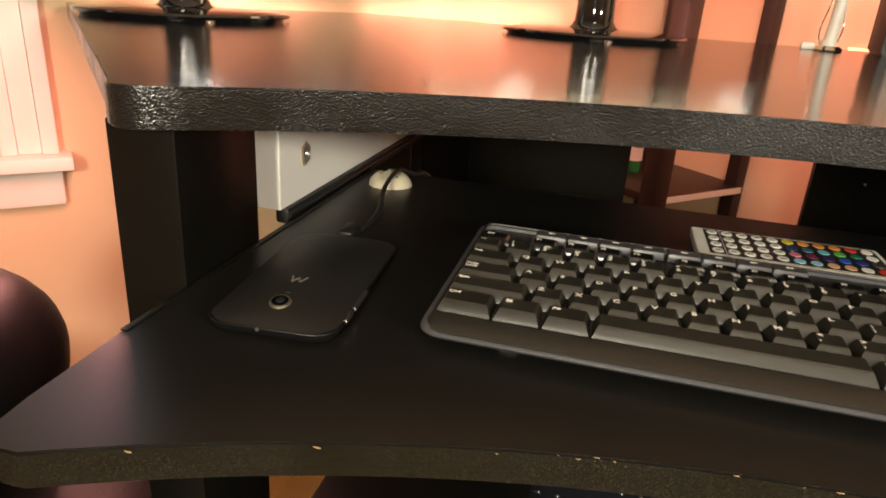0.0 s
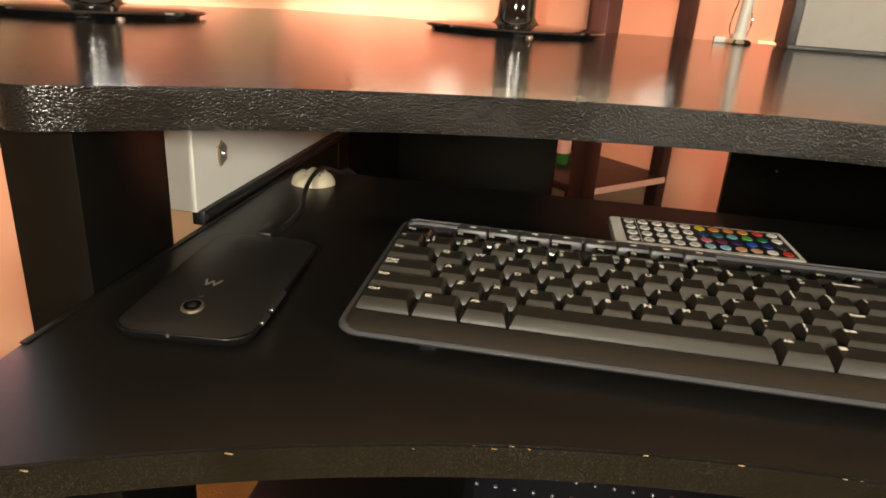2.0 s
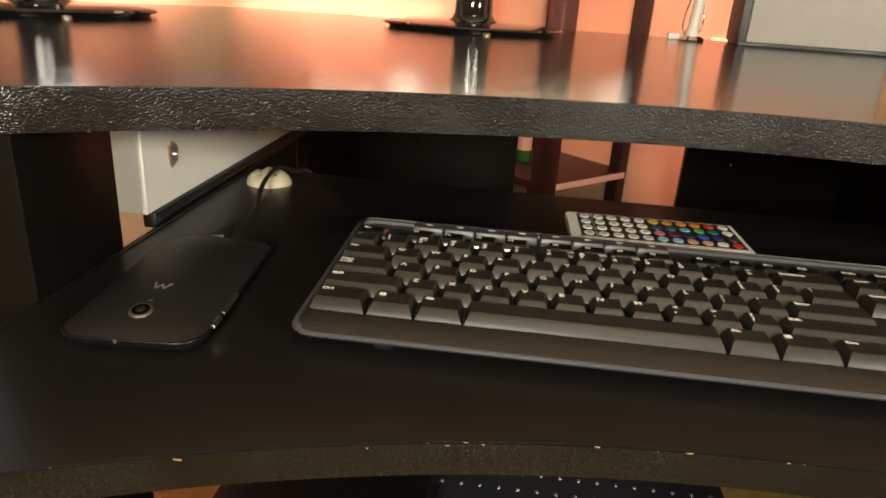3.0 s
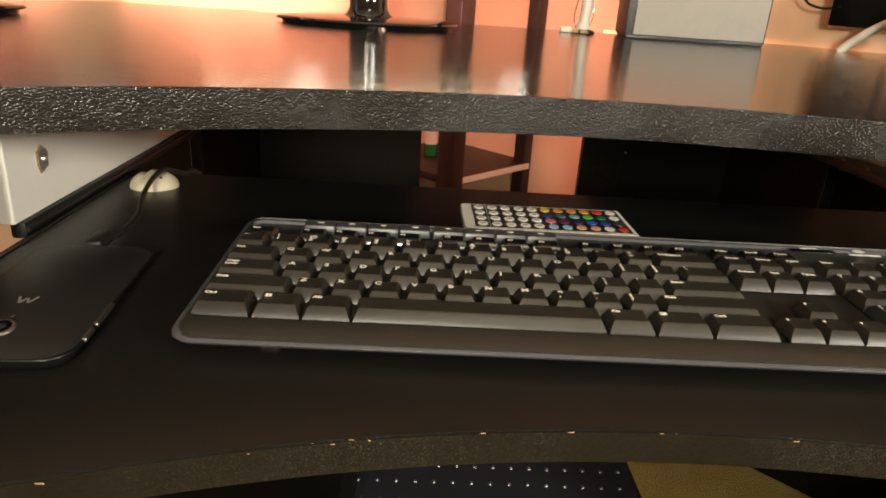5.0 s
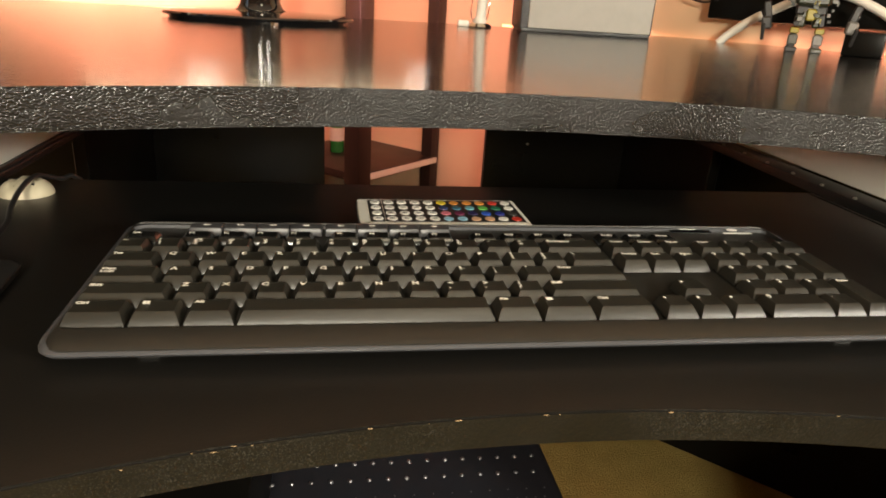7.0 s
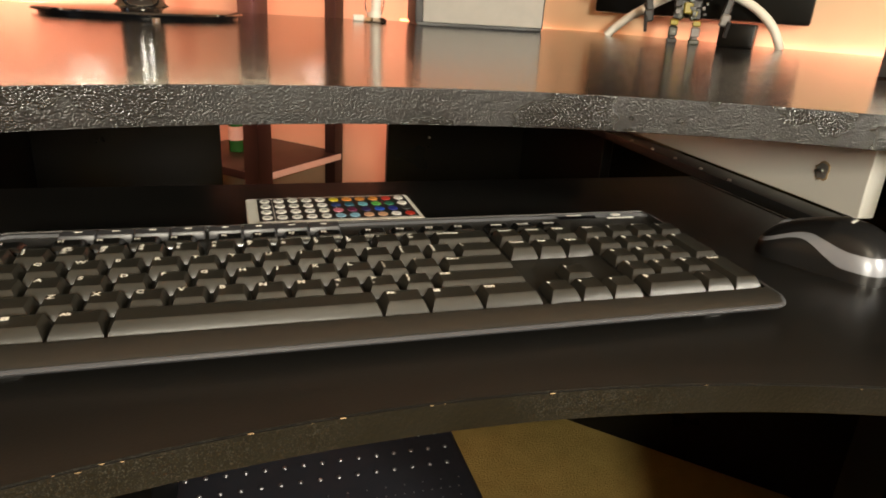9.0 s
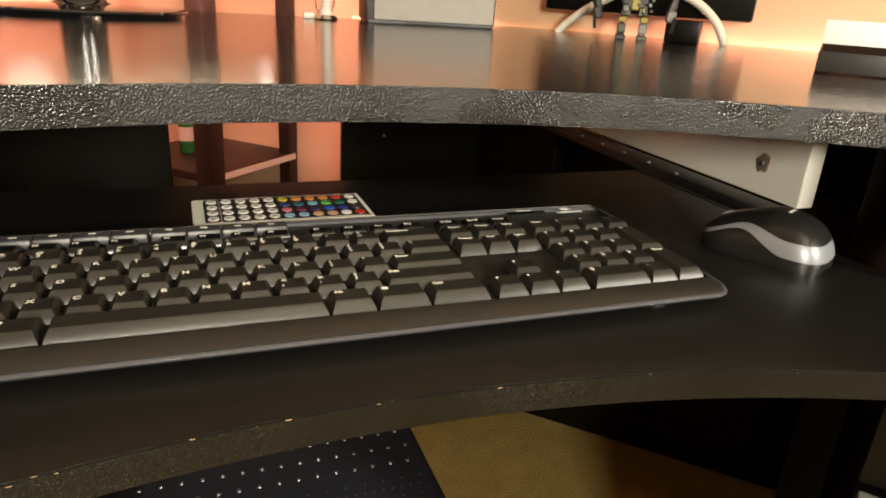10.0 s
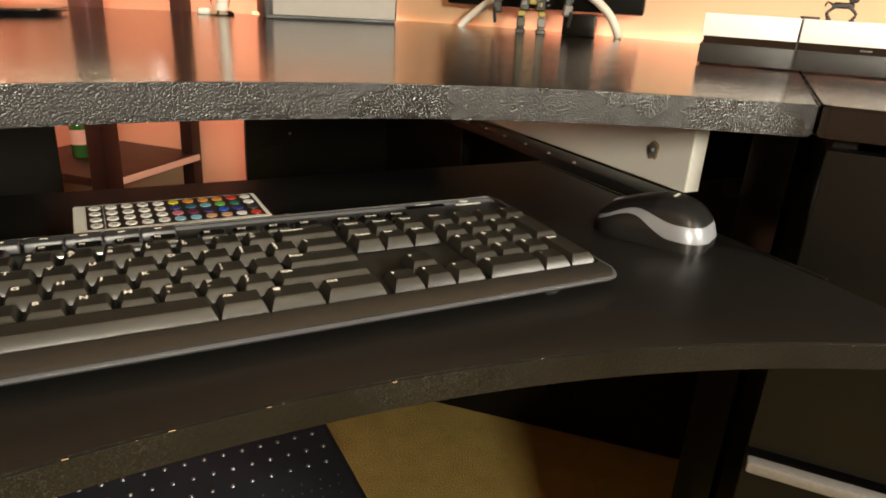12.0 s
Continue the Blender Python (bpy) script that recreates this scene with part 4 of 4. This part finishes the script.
# ---- game console on the wing ----
gm = Matrix.Translation((0.684, 0.148, DESK)) @ Matrix.Rotation(radians(-49), 4, "Z")
gc = thing("game_console", gm, "two-tone game console, glossy white over dark grey", "game console")
for x0, x1 in ((0.0, 0.0885), (0.0905, 0.275)):
    w, c = x1 - x0, (x0 + x1) / 2
    part("upper_shell", box(w, 0.285, 0.0220, (c, 0.1425, 0.0280), 0.0012), CONSOLEWHITE, gc, "glossy white upper half")
    part("lower_shell", box(w, 0.280, 0.0195, (c, 0.1435, 0.0015), 0.0012), CHARCOAL, gc)
part("slot", box(0.270, 0.276, 0.0074, (0.1375, 0.1430, 0.0208)), GLOSSBLACK, gc, "", False)
for x in (0.150, 0.178):
    part("printed_bar", box(0.010, 0.0006, 0.0016, (x, 0.0047, 0.0236)), KBMID, gc, "", False)
part("seam", box(0.0016, 0.270, 0.047, (0.0895, 0.139, 0.0020)), CABLE, gc, "", False)
bm = bmesh.new()
for x, y in ((-0.013, -0.008), (0.012, -0.008), (-0.011, 0.008), (0.014, 0.008)):
    box(0.0070, 0.0050, 0.0026, (x * 1.15, y, 0), 0.0008, 1, bm)
    tube([(x * 1.1, y, 0.002), (x * 1.45, y, 0.009), (x * 0.85, y * 0.8, 0.017)], 0.0021, 7, bm, 3)
    disc(0.0032, 0.0032, 0.004, (0, 0, -0.002), 10, bm, pose(x * 0.85, y * 0.9, 0.018, 90, 0, 0))
box(0.026, 0.012, 0.008, (0.001, 0, 0.016), 0.002, 1, bm)
box(0.012, 0.009, 0.006, (0.016, 0, 0.022), 0.002, 1, bm, pose(0, 0, 0, 0, -8, 0))
tube([(-0.012, 0, 0.020), (-0.019, 0, 0.024), (-0.022, 0, 0.018)], 0.0012, 6, bm, 3)
fig = tagged(part("toy_figure", bm, METALDARK), "tiny silver four-legged toy on the console", "toy")
fig.matrix_world = gm @ pose(0.126, 0.045, 0.050) @ Matrix.Scale(0.72, 4)
note = tagged(part("black_card", box(0.017, 0.014, 0.0025, bevel=0.0006), CHARCOAL), "small flat black piece on the console", "gadget")
note.matrix_world = gm @ pose(0.099, 0.04, 0.050)

# ---- under the shelf ----
STUDM = mat("dull_stud_metal", (0.16, 0.16, 0.17), 0.35, metal=0.8, scale=80)
rest = thing("footrest", pose(0.175, 0.30, 0.0), "dark navy studded footrest under the desk", "footrest")
part("pad", box(0.37, 0.30, 0.040, (0, 0, 0.265), 0.012, 3), NAVY, rest)
for sx in (-1, 1):
    part("leg", box(0.03, 0.20, 0.27, (sx * 0.13, 0, 0), 0.004), CHARCOAL, rest)
stud = mesh_of("stud", disc(0.0032, 0.0018, 0.0020, seg=8), STUDM, True)
small = mesh_of("small_stud", disc(0.0011, 0.0008, 0.0010, seg=6), STUDM, True)
for r in range(7):
    for i in range(15):
        ob = new("stud", stud if r > 3 else small)
        ob.parent = rest
        ob.matrix_local = pose(-0.161 + 0.0228 * i + (0.006 if r % 2 else 0), -0.125 + 0.030 * r, 0.305)
for r in range(3):
    for i in range(30):
        ob = new("stud", small)
        ob.parent = rest
        ob.matrix_local = pose(-0.165 + 0.0112 * i, -0.110 + 0.030 * r, 0.305)
wire = tagged(part("white_cable", tube([(-0.03, 0.40, 0.20), (-0.02, 0.28, 0.42), (0.0, 0.20, 0.475), (0.03, 0.19, 0.48), (0.07, 0.30, 0.45), (0.10, 0.42, 0.25), (0.10, 0.47, 0.004)], 0.0020, 8), WHITEPLASTIC), "white cable looping under the shelf", "cable")
# added black block that fills the dark area under the shelf
filler = thing("dark_filler", pose(-0.080, 0.22, 0), "black block filling the dark area under the desk", "computer")
part("case", box(0.185, 0.42, 0.43, (0, 0, 0.006), 0.004), PANEL, filler)
part("chrome_button", disc(0.006, 0.0045, 0.004, (-0.055, -0.185, 0.436), 16), CHROME, filler, "small chrome button")
part("wire_loop", tube([(0.03, -0.20, 0.436), (0.035, -0.195, 0.442), (0.06, -0.18, 0.440), (0.075, -0.19, 0.437)], 0.0018, 8), STEEL, filler)
for x in (-0.07, 0.07):
    part("rubber_foot", disc(0.012, 0.012, 0.007, (x, -0.15, 0), 12), CABLE, filler)
    part("rubber_foot", disc(0.012, 0.012, 0.007, (x, 0.15, 0), 12), CABLE, filler)

# ---- black chair beside the desk ----
chair = thing("office_chair", pose(-0.52, -0.02, 0), "black vinyl office chair beside the desk", "chair")


def cushion(w, d, h, at, n=4.0, bm=None):
    bm = bm or bmesh.new()
    s = bmesh.ops.create_uvsphere(bm, u_segments=36, v_segments=20, radius=1)["verts"]
    for v in s:
        c = v.co
        k = (abs(c.x) ** n + abs(c.y) ** n + abs(c.z) ** n) ** (-1 / n)
        v.co = Vector((at[0] + c.x * k * w / 2, at[1] + c.y * k * d / 2, at[2] + c.z * k * h / 2))
    return bm


part("armrest", cushion(0.20, 0.22, 0.165, (0.058, -0.01, 0.555), 2.2), VINYL, chair)
part("piping", tube([(0.058 + 0.099 * math.cos(a), -0.01 + 0.108 * math.sin(a), 0.540) for a in (2 * math.pi * k / 24 for k in range(25))], 0.003, 8, sub=2), VINYL, chair)
part("arm_post", box(0.04, 0.10, 0.24, (0.03, -0.02, 0.30), 0.008), CHARCOAL, chair)
# assumed seat, placed so the corner under the shelf stays dark
part("seat", cushion(0.46, 0.46, 0.10, (0.06, -0.10, 0.42), 3.0), VINYL, chair)
part("column", disc(0.03, 0.03, 0.32, (0.06, -0.10, 0.06), 16), METALDARK, chair)
part("base", disc(0.26, 0.05, 0.08, (0.06, -0.10, 0), 5), CHARCOAL, chair)
